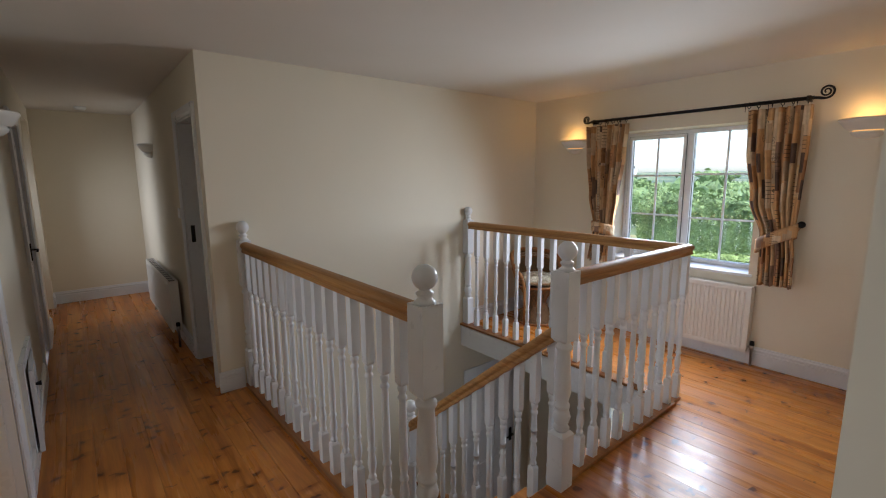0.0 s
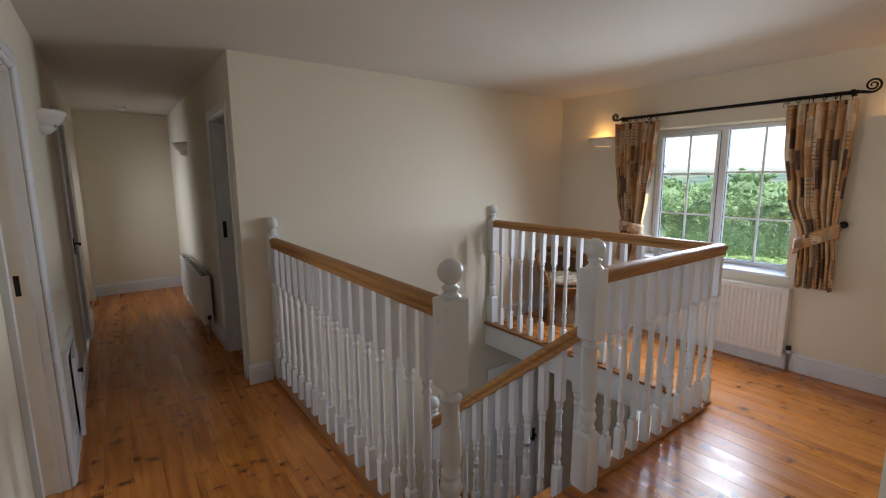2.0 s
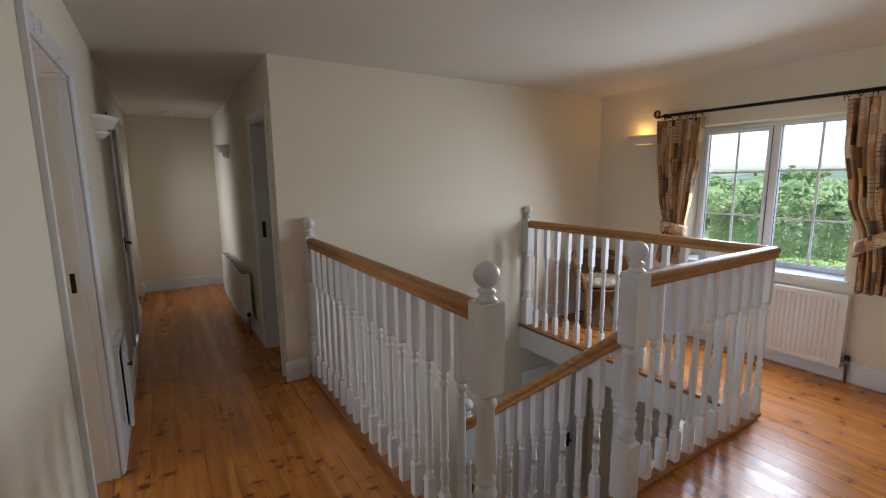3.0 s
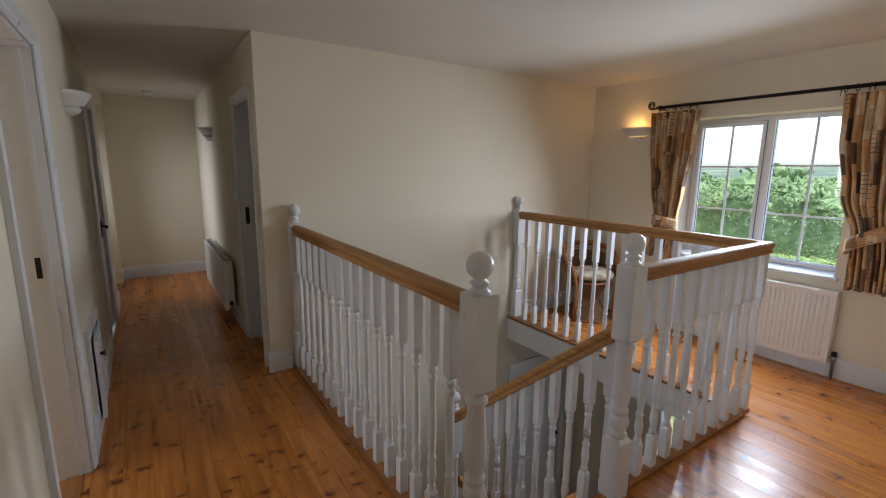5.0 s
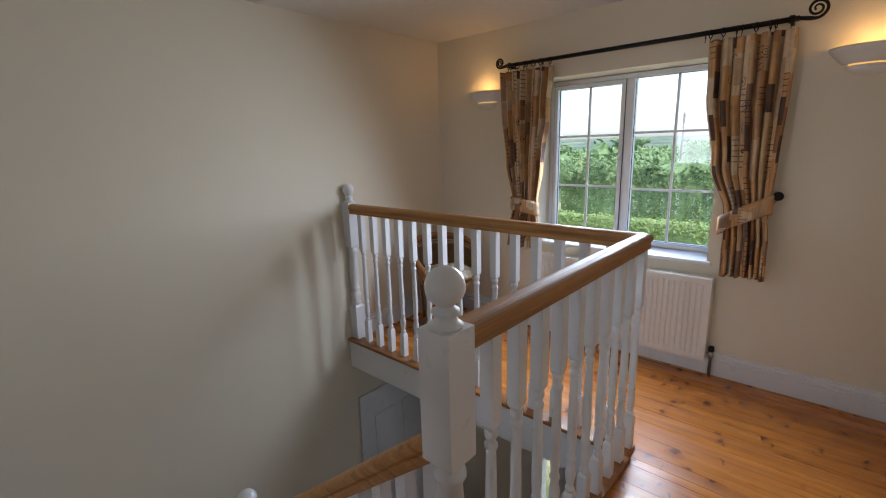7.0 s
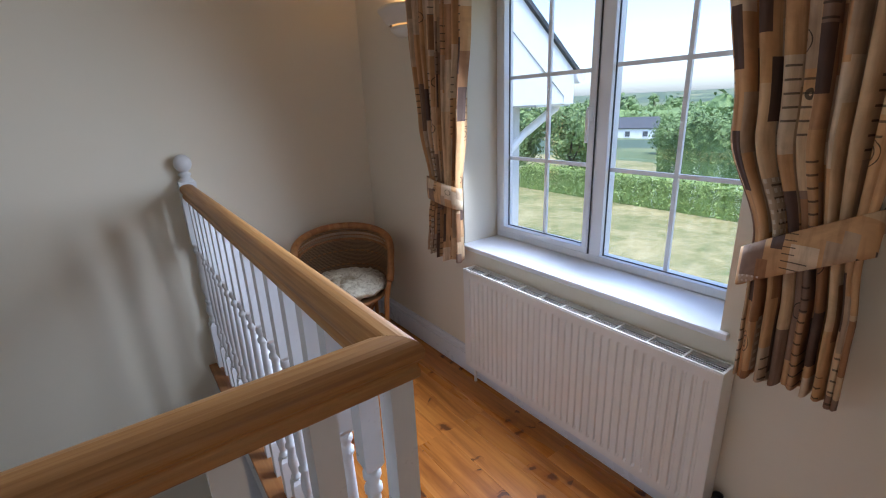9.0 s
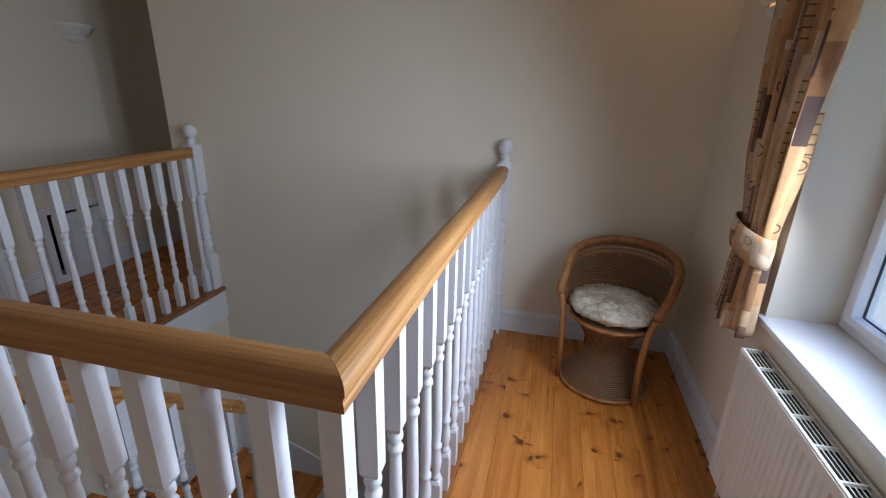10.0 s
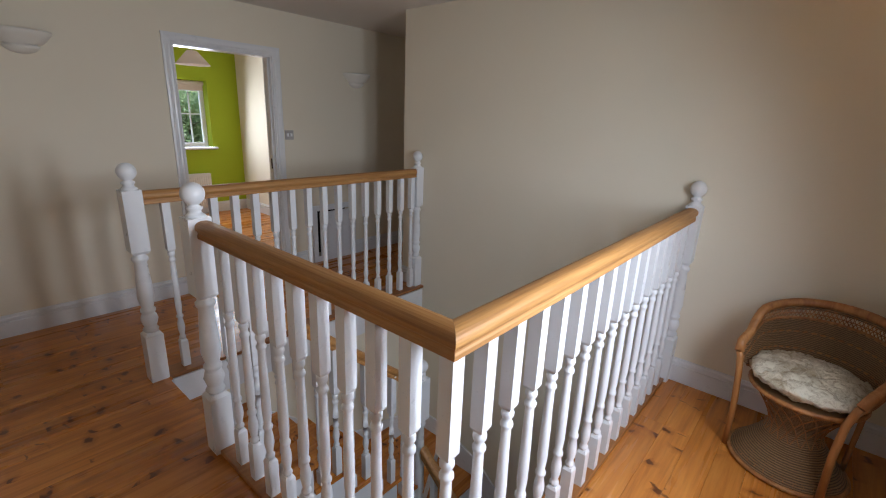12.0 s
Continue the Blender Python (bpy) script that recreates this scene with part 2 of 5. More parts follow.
def curtain_material():
    """Printed cotton: patches of tan, brown, rust, grey and cream with fine dark lines and spirals."""
    m, t, b = material("patchwork_print_cotton", (0.5, 0.32, 0.18), 0.85)
    uv = t.nodes.new("ShaderNodeUVMap")
    mp = t.nodes.new("ShaderNodeMapping")
    t.links.new(uv.outputs[0], mp.inputs["Vector"])
    v = mp.outputs[0]
    sep = t.nodes.new("ShaderNodeSeparateXYZ")
    t.links.new(v, sep.inputs[0])

    def cells(sx, sy, ox, oy, seed):
        ux = math_node(t, "FLOOR", math_node(t, "ADD", math_node(t, "MULTIPLY", sep.outputs[0], sx), ox))
        row = math_node(t, "MULTIPLY", ux, 0.37)
        uy = math_node(t, "FLOOR", math_node(t, "ADD", math_node(t, "ADD", math_node(t, "MULTIPLY", sep.outputs[1], sy), oy), row))
        c = t.nodes.new("ShaderNodeCombineXYZ")
        t.links.new(ux, c.inputs[0]); t.links.new(uy, c.inputs[1]); c.inputs[2].default_value = seed
        w = t.nodes.new("ShaderNodeTexWhiteNoise")
        t.links.new(c.outputs[0], w.inputs["Vector"])
        return w.outputs["Value"]
    a = cells(11.0, 4.6, 0.0, 0.0, 1.0)
    c = cells(23.0, 7.0, 0.4, 0.3, 7.0)
    col = ramp(t, a, (0.0, (0.61, 0.36, 0.165)), (0.2, (0.67, 0.47, 0.27)), (0.4, (0.50, 0.285, 0.14)), (0.5, (0.71, 0.56, 0.38)), (0.68, (0.27, 0.17, 0.115)), (0.78, (0.61, 0.36, 0.165)), (0.93, (0.54, 0.42, 0.29)))
    a_el = t.nodes[-1]
    if a_el.bl_idname == "ShaderNodeValToRGB": a_el.color_ramp.interpolation = "CONSTANT"
    col2 = ramp(t, c, (0.0, (0.11, 0.065, 0.048)), (0.07, (0.50, 0.36, 0.23)), (0.15, (0.36, 0.18, 0.08)), (0.24, (1, 1, 1)))
    t.nodes[-1].color_ramp.interpolation = "CONSTANT"
    pick = math_node(t, "LESS_THAN", c, 0.24)
    col = mix(t, "MIX", pick, col, col2)
    vor = node(t, "ShaderNodeTexVoronoi", Scale=8.0)
    t.links.new(v, vor.inputs["Vector"])
    rings = math_node(t, "SINE", math_node(t, "MULTIPLY", vor.outputs["Distance"], 60.0))
    ring_on = math_node(t, "MULTIPLY", math_node(t, "GREATER_THAN", rings, 0.55), math_node(t, "LESS_THAN", vor.outputs["Distance"], 0.24))
    some = math_node(t, "GREATER_THAN", ramp(t, vor.outputs["Color"], (0, (0, 0, 0)), (1, (1, 1, 1))), 0.5)
    col = mix(t, "MIX", math_node(t, "MULTIPLY", math_node(t, "MULTIPLY", ring_on, some), 0.85), col, (0.03, 0.022, 0.018))
    lines = math_node(t, "GREATER_THAN", math_node(t, "SINE", math_node(t, "MULTIPLY", sep.outputs[1], 210.0)), 0.86)
    on2 = math_node(t, "MULTIPLY", lines, math_node(t, "GREATER_THAN", c, 0.86))
    col = mix(t, "MIX", math_node(t, "MULTIPLY", on2, 0.8), col, (0.05, 0.035, 0.025))
    dots = math_node(t, "MULTIPLY", math_node(t, "GREATER_THAN", math_node(t, "SINE", math_node(t, "MULTIPLY", sep.outputs[1], 260.0)), 0.2), math_node(t, "GREATER_THAN", math_node(t, "SINE", math_node(t, "MULTIPLY", sep.outputs[0], 300.0)), 0.2))
    col = mix(t, "MIX", math_node(t, "MULTIPLY", math_node(t, "MULTIPLY", dots, math_node(t, "GREATER_THAN", a, 0.95)), 0.8), col, (0.8, 0.74, 0.62))
    wash = noise_tex(t, v, 9.0, 4, 0.6, 0.8)
    col = mix(t, "MULTIPLY", 0.4, col, ramp(t, wash, (0.34, (0.52, 0.46, 0.42)), (0.62, (1.12, 1.06, 1.0))))
    streak = t.nodes.new("ShaderNodeMapping")
    streak.inputs["Scale"].default_value = (46.0, 5.0, 1.0)
    t.links.new(v, streak.inputs["Vector"])
    dry = noise_tex(t, streak.outputs[0], 1.0, 3)
    col = mix(t, "MULTIPLY", 0.32, col, ramp(t, dry, (0.36, (0.42, 0.34, 0.30)), (0.52, (1, 1, 1))))
    t.links.new(col, b.inputs["Base Color"])
    bump(t, b, noise_tex(t, v, 400, 2), 0.2, 0.002)
    return m


CURTAIN = curtain_material()


def glass_material():
    m, t, b = material("window_glass", (1, 1, 1), 0.0)
    out = t.nodes["Material Output"]
    tr = t.nodes.new("ShaderNodeBsdfTransparent")
    gl = t.nodes.new("ShaderNodeBsdfGlossy")
    gl.inputs["Roughness"].default_value = 0.01
    lw = node(t, "ShaderNodeLayerWeight", Blend=0.5)
    fr = math_node(t, "ADD", math_node(t, "MULTIPLY", math_node(t, "POWER", lw.outputs["Facing"], 4.0), 0.30), 0.025)
    mx = t.nodes.new("ShaderNodeMixShader")
    t.links.new(fr, mx.inputs[0])
    t.links.new(tr.outputs[0], mx.inputs[1])
    t.links.new(gl.outputs[0], mx.inputs[2])
    t.links.new(mx.outputs[0], out.inputs["Surface"])
    return m


GLASS = glass_material()


def glow_material(name, colour, power):
    m, t, b = material(name, colour, 0.6)
    b.inputs["Emission Color"].default_value = (*colour, 1)
    b.inputs["Emission Strength"].default_value = power
    return m


BULB = glow_material("warm_bulb_glow", (1.0, 0.58, 0.18), 0.22)


def leaf_material(name, dark, mid, light, scale=1.2):
    m, t, b = material(name, mid, 0.6)
    v = coords(t)
    geo = t.nodes.new("ShaderNodeNewGeometry")
    n = noise_tex(t, v, scale, 5, 0.7)
    col = ramp(t, n, (0.3, dark), (0.5, mid), (0.7, light))
    col = mix(t, "MULTIPLY", 0.6, col, ramp(t, geo.outputs["Random Per Island"], (0, (0.5, 0.55, 0.45)), (1, (1.3, 1.3, 1.1))))
    t.links.new(col, b.inputs["Base Color"])
    bump(t, b, noise_tex(t, v, 9, 4), 0.6, 0.05)
    return m


LEAF_D = leaf_material("hedge_leaves_dark", (0.085, 0.14, 0.045), (0.16, 0.235, 0.08), (0.25, 0.335, 0.12), 3.5)
LEAF_L = leaf_material("hedge_leaves_bright", (0.14, 0.21, 0.05), (0.23, 0.31, 0.08), (0.33, 0.40, 0.13), 5.0)
# yellow-green leaves with sunlight put into the colour, for the west hedge
LEAF_SUNLIT = leaf_material("hedge_leaves_yellow_green_sunlit", (0.22, 0.29, 0.06), (0.35, 0.42, 0.10), (0.47, 0.53, 0.16), 5.0)
LEAF_M = leaf_material("tree_leaves", (0.11, 0.175, 0.06), (0.19, 0.27, 0.095), (0.29, 0.375, 0.145), 3.0)
BARK = leaf_material("bark", (0.05, 0.04, 0.03), (0.09, 0.07, 0.05), (0.14, 0.11, 0.08), 4)


def ground_material():
    m, t, b = material("lawn_and_fields", (0.15, 0.2, 0.06), 0.9)
    v = coords(t)
    n = noise_tex(t, v, 0.35, 6, 0.65)
    f = noise_tex(t, v, 14, 4, 0.7)
    n = math_node(t, "ADD", math_node(t, "MULTIPLY", n, 0.6), math_node(t, "MULTIPLY", noise_tex(t, v, 2.2, 5, 0.7), 0.4))
    lawn = ramp(t, n, (0.38, (0.13, 0.165, 0.045)), (0.48, (0.25, 0.235, 0.095)), (0.60, (0.42, 0.35, 0.18)))
    lawn = mix(t, "MULTIPLY", 0.8, lawn, ramp(t, f, (0.3, (0.5, 0.55, 0.4)), (0.65, (1.2, 1.2, 1.1))))
    vor = node(t, "ShaderNodeTexVoronoi", Scale=0.022)
    t.links.new(v, vor.inputs["Vector"])
    fields = ramp(t, vor.outputs["Color"], (0.1, (0.10, 0.15, 0.06)), (0.35, (0.19, 0.22, 0.09)), (0.55, (0.29, 0.27, 0.14)), (0.7, (0.15, 0.19, 0.075)), (0.9, (0.23, 0.25, 0.11)))
    woods = ramp(t, noise_tex(t, v, 0.02, 6, 0.65), (0.46, (0, 0, 0)), (0.50, (1, 1, 1)))
    fields = mix(t, "MIX", woods, fields, (0.075, 0.11, 0.06))
    sep = t.nodes.new("ShaderNodeSeparateXYZ")
    t.links.new(v, sep.inputs[0])
    far = math_node(t, "GREATER_THAN", sep.outputs[0], 32.0)
    far = math_node(t, "MAXIMUM", far, math_node(t, "LESS_THAN", sep.outputs[0], -14.0))
    t.links.new(mix(t, "MIX", far, lawn, fields), b.inputs["Base Color"])
    bump(t, b, f, 0.6, 0.05)
    return m


GROUND = ground_material()
SLATE = leaf_material("slate_roof", (0.05, 0.055, 0.065), (0.075, 0.08, 0.095), (0.11, 0.115, 0.13), 3)
STONEWALL = leaf_material("grey_stone", (0.18, 0.18, 0.18), (0.28, 0.27, 0.26), (0.38, 0.37, 0.35), 4)
RED = gloss_paint("red_door_paint", (0.55, 0.03, 0.02), 0.4)
FARWHITE = plaster("white_house_render", (0.8, 0.8, 0.8), (0.72, 0.72, 0.72))
POLEWOOD = leaf_material("grey_pole_wood", (0.12, 0.10, 0.09), (0.18, 0.15, 0.13), (0.24, 0.2, 0.18), 4)
VASE = gloss_paint("cream_vase_glaze", (0.75, 0.70, 0.58), 0.2)
VASEMARK = gloss_paint("brown_vase_mark", (0.35, 0.17, 0.04), 0.25)

# ---------------------------------------------------------------- mesh helpers


def box(bm, x0, y0, z0, x1, y1, z1, bev=0.0):
    """An axis-aligned box; bev chamfers all its edges."""
    r = bmesh.ops.create_cube(bm, size=1.0)
    vs = r["verts"]
    for v in vs:
        v.co = Vector(((x0 + x1) / 2 + v.co.x * (x1 - x0), (y0 + y1) / 2 + v.co.y * (y1 - y0), (z0 + z1) / 2 + v.co.z * (z1 - z0)))
    if bev:
        es = list({e for v in vs for e in v.link_edges})
        bmesh.ops.bevel(bm, geom=es, offset=bev, segments=2, affect="EDGES", profile=0.6)
    return bm


def boxes(*dims, bev=0.0):
    bm = bmesh.new()
    for d in dims:
        box(bm, *d, bev=bev)
    return bm


def lathe(profile, segs=16, bm=None, at=(0, 0, 0), close=True):
    """Turns (radius, height) pairs round the z axis."""
    bm = bm or bmesh.new()
    rings = []
    for r, z in profile:
        rings.append([bm.verts.new((at[0] + r * math.cos(2 * math.pi * i / segs), at[1] + r * math.sin(2 * math.pi * i / segs), at[2] + z)) for i in range(segs)])
    for a, b in zip(rings, rings[1:]):
        for i in range(segs):
            f = bm.faces.new((a[i], a[(i + 1) % segs], b[(i + 1) % segs], b[i]))
            f.smooth = True
    if close:
        bm.faces.new(list(reversed(rings[0])))
        bm.faces.new(rings[-1])
    return bm


def tube(path, r, segs=8, bm=None, closed=False):
    """A round bar along a path of points; r may be a list."""
    bm = bm or bmesh.new()
    pts = [Vector(p) for p in path]
    n = len(pts)
    rings, up = [], None
    for i, p in enumerate(pts):
        a = pts[(i - 1) % n] if (i or closed) else p
        c = pts[(i + 1) % n] if (i < n - 1 or closed) else p
        d = (c - a).normalized()
        if up is None:
            up = d.orthogonal().normalized()
        up = (up - d * up.dot(d)).normalized()
        side = d.cross(up)
        rad = r[i] if isinstance(r, (list, tuple)) else r
        rings.append([bm.verts.new(p + rad * (up * math.cos(2 * math.pi * k / segs) + side * math.sin(2 * math.pi * k / segs))) for k in range(segs)])
    pairs = list(zip(rings, rings[1:]))
    if closed:
        pairs.append((rings[-1], rings[0]))
    for a, b in pairs:
        for k in range(segs):
            f = bm.faces.new((a[k], a[(k + 1) % segs], b[(k + 1) % segs], b[k]))
            f.smooth = True
    if not closed:
        bm.faces.new(list(reversed(rings[0])))
        bm.faces.new(rings[-1])
    return bm


def sweep(section, stations, bm=None, smooth=False):
    """Skins a closed section through stations, each a function of the section's (u, v)."""
    bm = bm or bmesh.new()
    rings = [[bm.verts.new(st(u, v)) for u, v in section] for st in stations]
    n = len(section)
    for a, b in zip(rings, rings[1:]):
        for k in range(n):
            f = bm.faces.new((a[k], a[(k + 1) % n], b[(k + 1) % n], b[k]))
            f.smooth = smooth
    bm.faces.new(list(reversed(rings[0])))
    bm.faces.new(rings[-1])
    return bm


def prism(poly, z0, z1, bm=None, to=lambda u, v, w: (u, v, w)):
    bm = bm or bmesh.new()
    a = [bm.verts.new(to(u, v, z0)) for u, v in poly]
    b = [bm.verts.new(to(u, v, z1)) for u, v in poly]
    n = len(poly)
    for k in range(n):
        bm.faces.new((a[k], a[(k + 1) % n], b[(k + 1) % n], b[k]))
    bm.faces.new(list(reversed(a)))
    bm.faces.new(b)
    return bm


def mesh_of(name, bm, mat):
    bmesh.ops.recalc_face_normals(bm, faces=bm.faces)
    me = bpy.data.meshes.new(name)
    bm.to_mesh(me)
    bm.free()
    me.materials.append(mat)
    return me


def part(name, bm, mat, parent=None, label=""):
    ob = new(name, mesh_of(name, bm, mat))
    if parent is not None:
        ob.parent = parent
    if label:
        ob["label"] = label
    return ob


def thing(name, at, label, category, group="", turn=0.0):
    ob = new(name)
    ob.empty_display_size = 0.05
    ob.matrix_basis = pose(*at, 0, 0, turn)
    return tagged(ob, label, category, group)


def structure(name, bm, mat, label=""):
    return tagged(part(name, bm, mat), label or name.replace("_", " "), kind="structure")


def wall(name, axis, c0, c1, a0, a1, z0, z1, holes=(), mat=None, label=""):
    """A wall across 'axis' from c0 to c1, along the other axis from a0 to a1, with holes (a0, a1, z0, z1) that go through."""
    bm = bmesh.new()
    A = sorted({a0, a1, *[min(max(h[i], a0), a1) for h in holes for i in (0, 1)]})
    Z = sorted({z0, z1, *[min(max(h[i], z0), z1) for h in holes for i in (2, 3)]})
    solid = {}
    for i in range(len(A) - 1):
        for k in range(len(Z) - 1):
            am, zm = (A[i] + A[i + 1]) / 2, (Z[k] + Z[k + 1]) / 2
            solid[i, k] = not any(h[0] < am < h[1] and h[2] < zm < h[3] for h in holes)
    cache = {}

    def vert(c, a, z):
        key = (c, a, z)
        if key not in cache:
            cache[key] = bm.verts.new((c, a, z) if axis == "x" else (a, c, z))
        return cache[key]

    for (i, k), s in solid.items():
        if not s:
            continue
        a, b, z, w = A[i], A[i + 1], Z[k], Z[k + 1]
        for c in (c0, c1):
            bm.faces.new((vert(c, a, z), vert(c, b, z), vert(c, b, w), vert(c, a, w)))
        for (di, dk), (p, q) in {(-1, 0): ((a, z), (a, w)), (1, 0): ((b, z), (b, w)), (0, -1): ((a, z), (b, z)), (0, 1): ((a, w), (b, w))}.items():
            if not solid.get((i + di, k + dk), False):
                bm.faces.new((vert(c0, *p), vert(c1, *p), vert(c1, *q), vert(c0, *q)))
    return structure(name, bm, mat or CREAM, label)



# ---------------------------------------------------------------- the setting
XW, XE, YN, YS, ZC = -0.285, 4.205, 3.39, 0.07, 2.37   # west wall, window wall, stair wall, south wall, ceiling
XC, YEND = 0.725, 7.29                                 # corridor's other wall and its end
HALL = -2.604                                          # ground floor
WX0, WX1, WY0, WY1 = 0.98, 3.07, 1.25, 3.39            # stairwell

wall("wall_north", "y", YN, YN + 0.13, XC, XE, HALL, ZC, [(3.16, 3.92, HALL, -0.60)], label="plain cream painted wall beside the stairs")
wall("wall_east", "x", XE, XE + 0.30, -1.53, YN + 0.13, HALL, ZC, [(1.17, 2.40, 0.745, 1.96), (2.08, 2.39, HALL, -0.50)], label="cream painted outside wall with the window")
wall("wall_west", "x", XW - 0.13, XW, -1.40, YEND, 0.0, ZC, [(-0.50, 0.315, 0, 2.0), (1.92, 2.74, 0, 2.0), (3.12, 3.56, 0.06, 0.55), (4.55, 5.33, 0, 2.0), (6.0, 7.05, 0, 2.2)], label="cream painted wall with doorways")
wall("wall_corridor", "x", XC, XC + 0.13, YN + 0.13, YEND, 0.0, ZC, [(3.55, 4.20, 0, 2.0)], label="cream painted corridor wall with a doorway")
wall("wall_corridor_end", "y", YEND, YEND + 0.13, XW - 0.13, 3.2, 0.0, ZC, label="cream painted end wall of the corridor")
wall("wall_south", "y", YS - 0.13, YS, 0.60, XE, 0.0, ZC, label="cream painted wall")
wall("wall_lobby", "x", 0.60, 0.73, -1.40, YS - 0.13, 0.0, ZC, label="cream painted lobby wall")
wall("wall_lobby_end", "y", -1.53, -1.40, XW - 0.13, 0.73, 0.0, ZC, label="cream painted lobby end wall")
# the room behind the corridor door, closed and plain
wall("wall_store_side", "x", 3.2, 3.33, YN + 0.13, YEND, 0.0, ZC, label="plain wall of the side room")
# the wall under the landing beside the stairs, and the hall below
wall("wall_stair_side", "x", WX0 - 0.13, WX0 - 0.001, -1.40, YN, HALL, -0.222, label="cream painted wall beside the lower stairs")
wall("wall_hall_south", "y", -1.53, -1.40, WX0 - 0.13, XE, HALL, -0.222, label="plain wall of the hall below")
structure("ceiling", boxes((XW - 0.13, -1.53, ZC, XE + 0.30, YEND + 0.13, ZC + 0.15)), CEIL, "pale cream painted ceiling")
# passage beside the corridor's end
wall("wall_passage_north", "y", 7.05, 7.18, -1.40, XW - 0.13, 0.0, ZC, label="plain passage wall")
wall("wall_passage_south", "y", 5.87, 6.0, -1.40, XW - 0.13, 0.0, ZC, label="plain passage wall")
wall("wall_passage_end", "x", -1.53, -1.40, 5.87, 7.18, 0.0, ZC, label="plain passage end wall")
structure("ceiling_passage", boxes((-1.53, 5.87, ZC, XW - 0.13, 7.18, ZC + 0.15)), CEIL, "plain passage ceiling")
# green room
GX, GN, GS = -3.40, 3.88, 1.10
wall("wall_green_west", "x", GX - 0.28, GX, GS - 0.13, GN + 0.13, 0.0, ZC, [(2.66, 3.44, 0.98, 1.90)], GREEN, "bright lime green wall with a small window")
wall("wall_green_north", "y", GN, GN + 0.13, GX, XW - 0.13, 0.0, ZC, label="cream wall of the green bedroom")
# unseen wall; cream chosen to keep green bounce light off the door jamb
wall("wall_green_south", "y", GS - 0.13, GS, GX, XW - 0.13, 0.0, ZC, label="unseen bedroom wall, cream to limit green bounce")
structure("ceiling_green", boxes((GX - 0.28, GS - 0.13, ZC, XW - 0.13, GN + 0.13, ZC + 0.15)), CEIL, "white bedroom ceiling")
# blue room
BX = -3.40
wall("wall_blue_west", "x", BX - 0.28, BX, -2.6, GS - 0.13, 0.0, ZC, [(-1.05, 0.62, 0.98, 1.85)], BLUE, "deep blue wall with a window")
wall("wall_blue_south", "y", -2.73, -2.6, BX, XW - 0.13, 0.0, ZC, mat=BLUE, label="deep blue bedroom wall")
structure("ceiling_blue", boxes((BX - 0.28, -2.73, ZC, XW - 0.13, GS - 0.13, ZC + 0.15)), CEIL, "white bedroom ceiling")
wall("wall_blue_side", "x", XW - 0.13, XW, -2.6, -1.53, 0.0, ZC, mat=BLUE, label="deep blue bedroom wall")

# floors: slabs under the boards
slab = bmesh.new()
for d in ((XW - 0.13, -1.53, WX0, YEND), (WX0, -1.53, WX1, WY0), (WX1, -1.53, XE, YN), (WX0, YN + 0.13, 3.2, YEND), (-3.68, -2.73, XW - 0.13, 4.08), (-1.53, 5.87, XW - 0.13, 7.18)):
    box(slab, d[0], d[1], -0.22, d[2], d[3], -0.022)
floor = structure("floor", slab, WHITE, "varnished orange pine floorboards with dark knots")
structure("floor_hall", boxes((WX0, -1.53, HALL - 0.2, XE + 0.3, YN, HALL)), PINE, "wooden floor of the hall below")
# white fascias round the stairwell
structure("trim_fascia_far", boxes((WX1 - 0.018, WY0, -0.222, WX1 - 0.001, YN - 0.001, -0.012)), WHITE, "white painted board on the landing's edge")
structure("trim_fascia_near", boxes((1.81, WY0 + 0.001, -0.222, WX1 - 0.019, WY0 + 0.018, -0.012)), WHITE, "white painted board on the landing's edge")
structure("trim_fascia_side", boxes((WX0 + 0.001, WY0 + 0.019, -0.222, WX0 + 0.018, YN - 0.001, -0.012)), WHITE, "white painted board on the landing's edge")
# brown nosing strips under the balusters
structure("trim_nosing_far", boxes((WX1 - 0.035, WY0 - 0.052, 0.001, WX1 + 0.072, YN - 0.001, 0.022), bev=0.004), PINE2, "brown varnished strip under the balusters")
structure("trim_nosing_near", boxes((1.815, WY0 - 0.066, 0.001, WX1 - 0.036, WY0 + 0.035, 0.022), bev=0.004), PINE2, "brown varnished strip under the balusters")
structure("trim_threshold_green", boxes((XW - 0.10, 1.943, 0.001, XW - 0.03, 2.717, 0.006), bev=0.002), PINE2, "brown threshold strip in the bedroom doorway")
structure("trim_threshold_blue", boxes((XW - 0.10, -0.477, 0.001, XW - 0.03, 0.292, 0.006), bev=0.002), PINE2, "brown threshold strip in the bedroom doorway")
structure("trim_nosing_side", boxes((WX0 - 0.10, 1.26, 0.001, WX0 + 0.03, YN - 0.001, 0.022), bev=0.004), PINE2, "brown varnished strip under the balusters")


SKIRT = [(0, 0), (0.019, 0), (0.019, 0.104), (0.012, 0.107), (0.012, 0.113), (0.018, 0.116), (0.018, 0.130), (0.011, 0.136), (0.009, 0.150), (0, 0.152)]


def skirting(name, a, b, out, label="white painted moulded skirting board", z=0.0):
    """From a to b (x, y) along a wall; out: the way into the room."""
    o = Vector((out[0], out[1], 0))
    st = [lambda u, v, p=p: Vector((p[0], p[1], z + v + 0.001)) + o * (u + 0.0005) for p in (a, b)]
    return structure(name, sweep(SKIRT, st), WHITE, label)


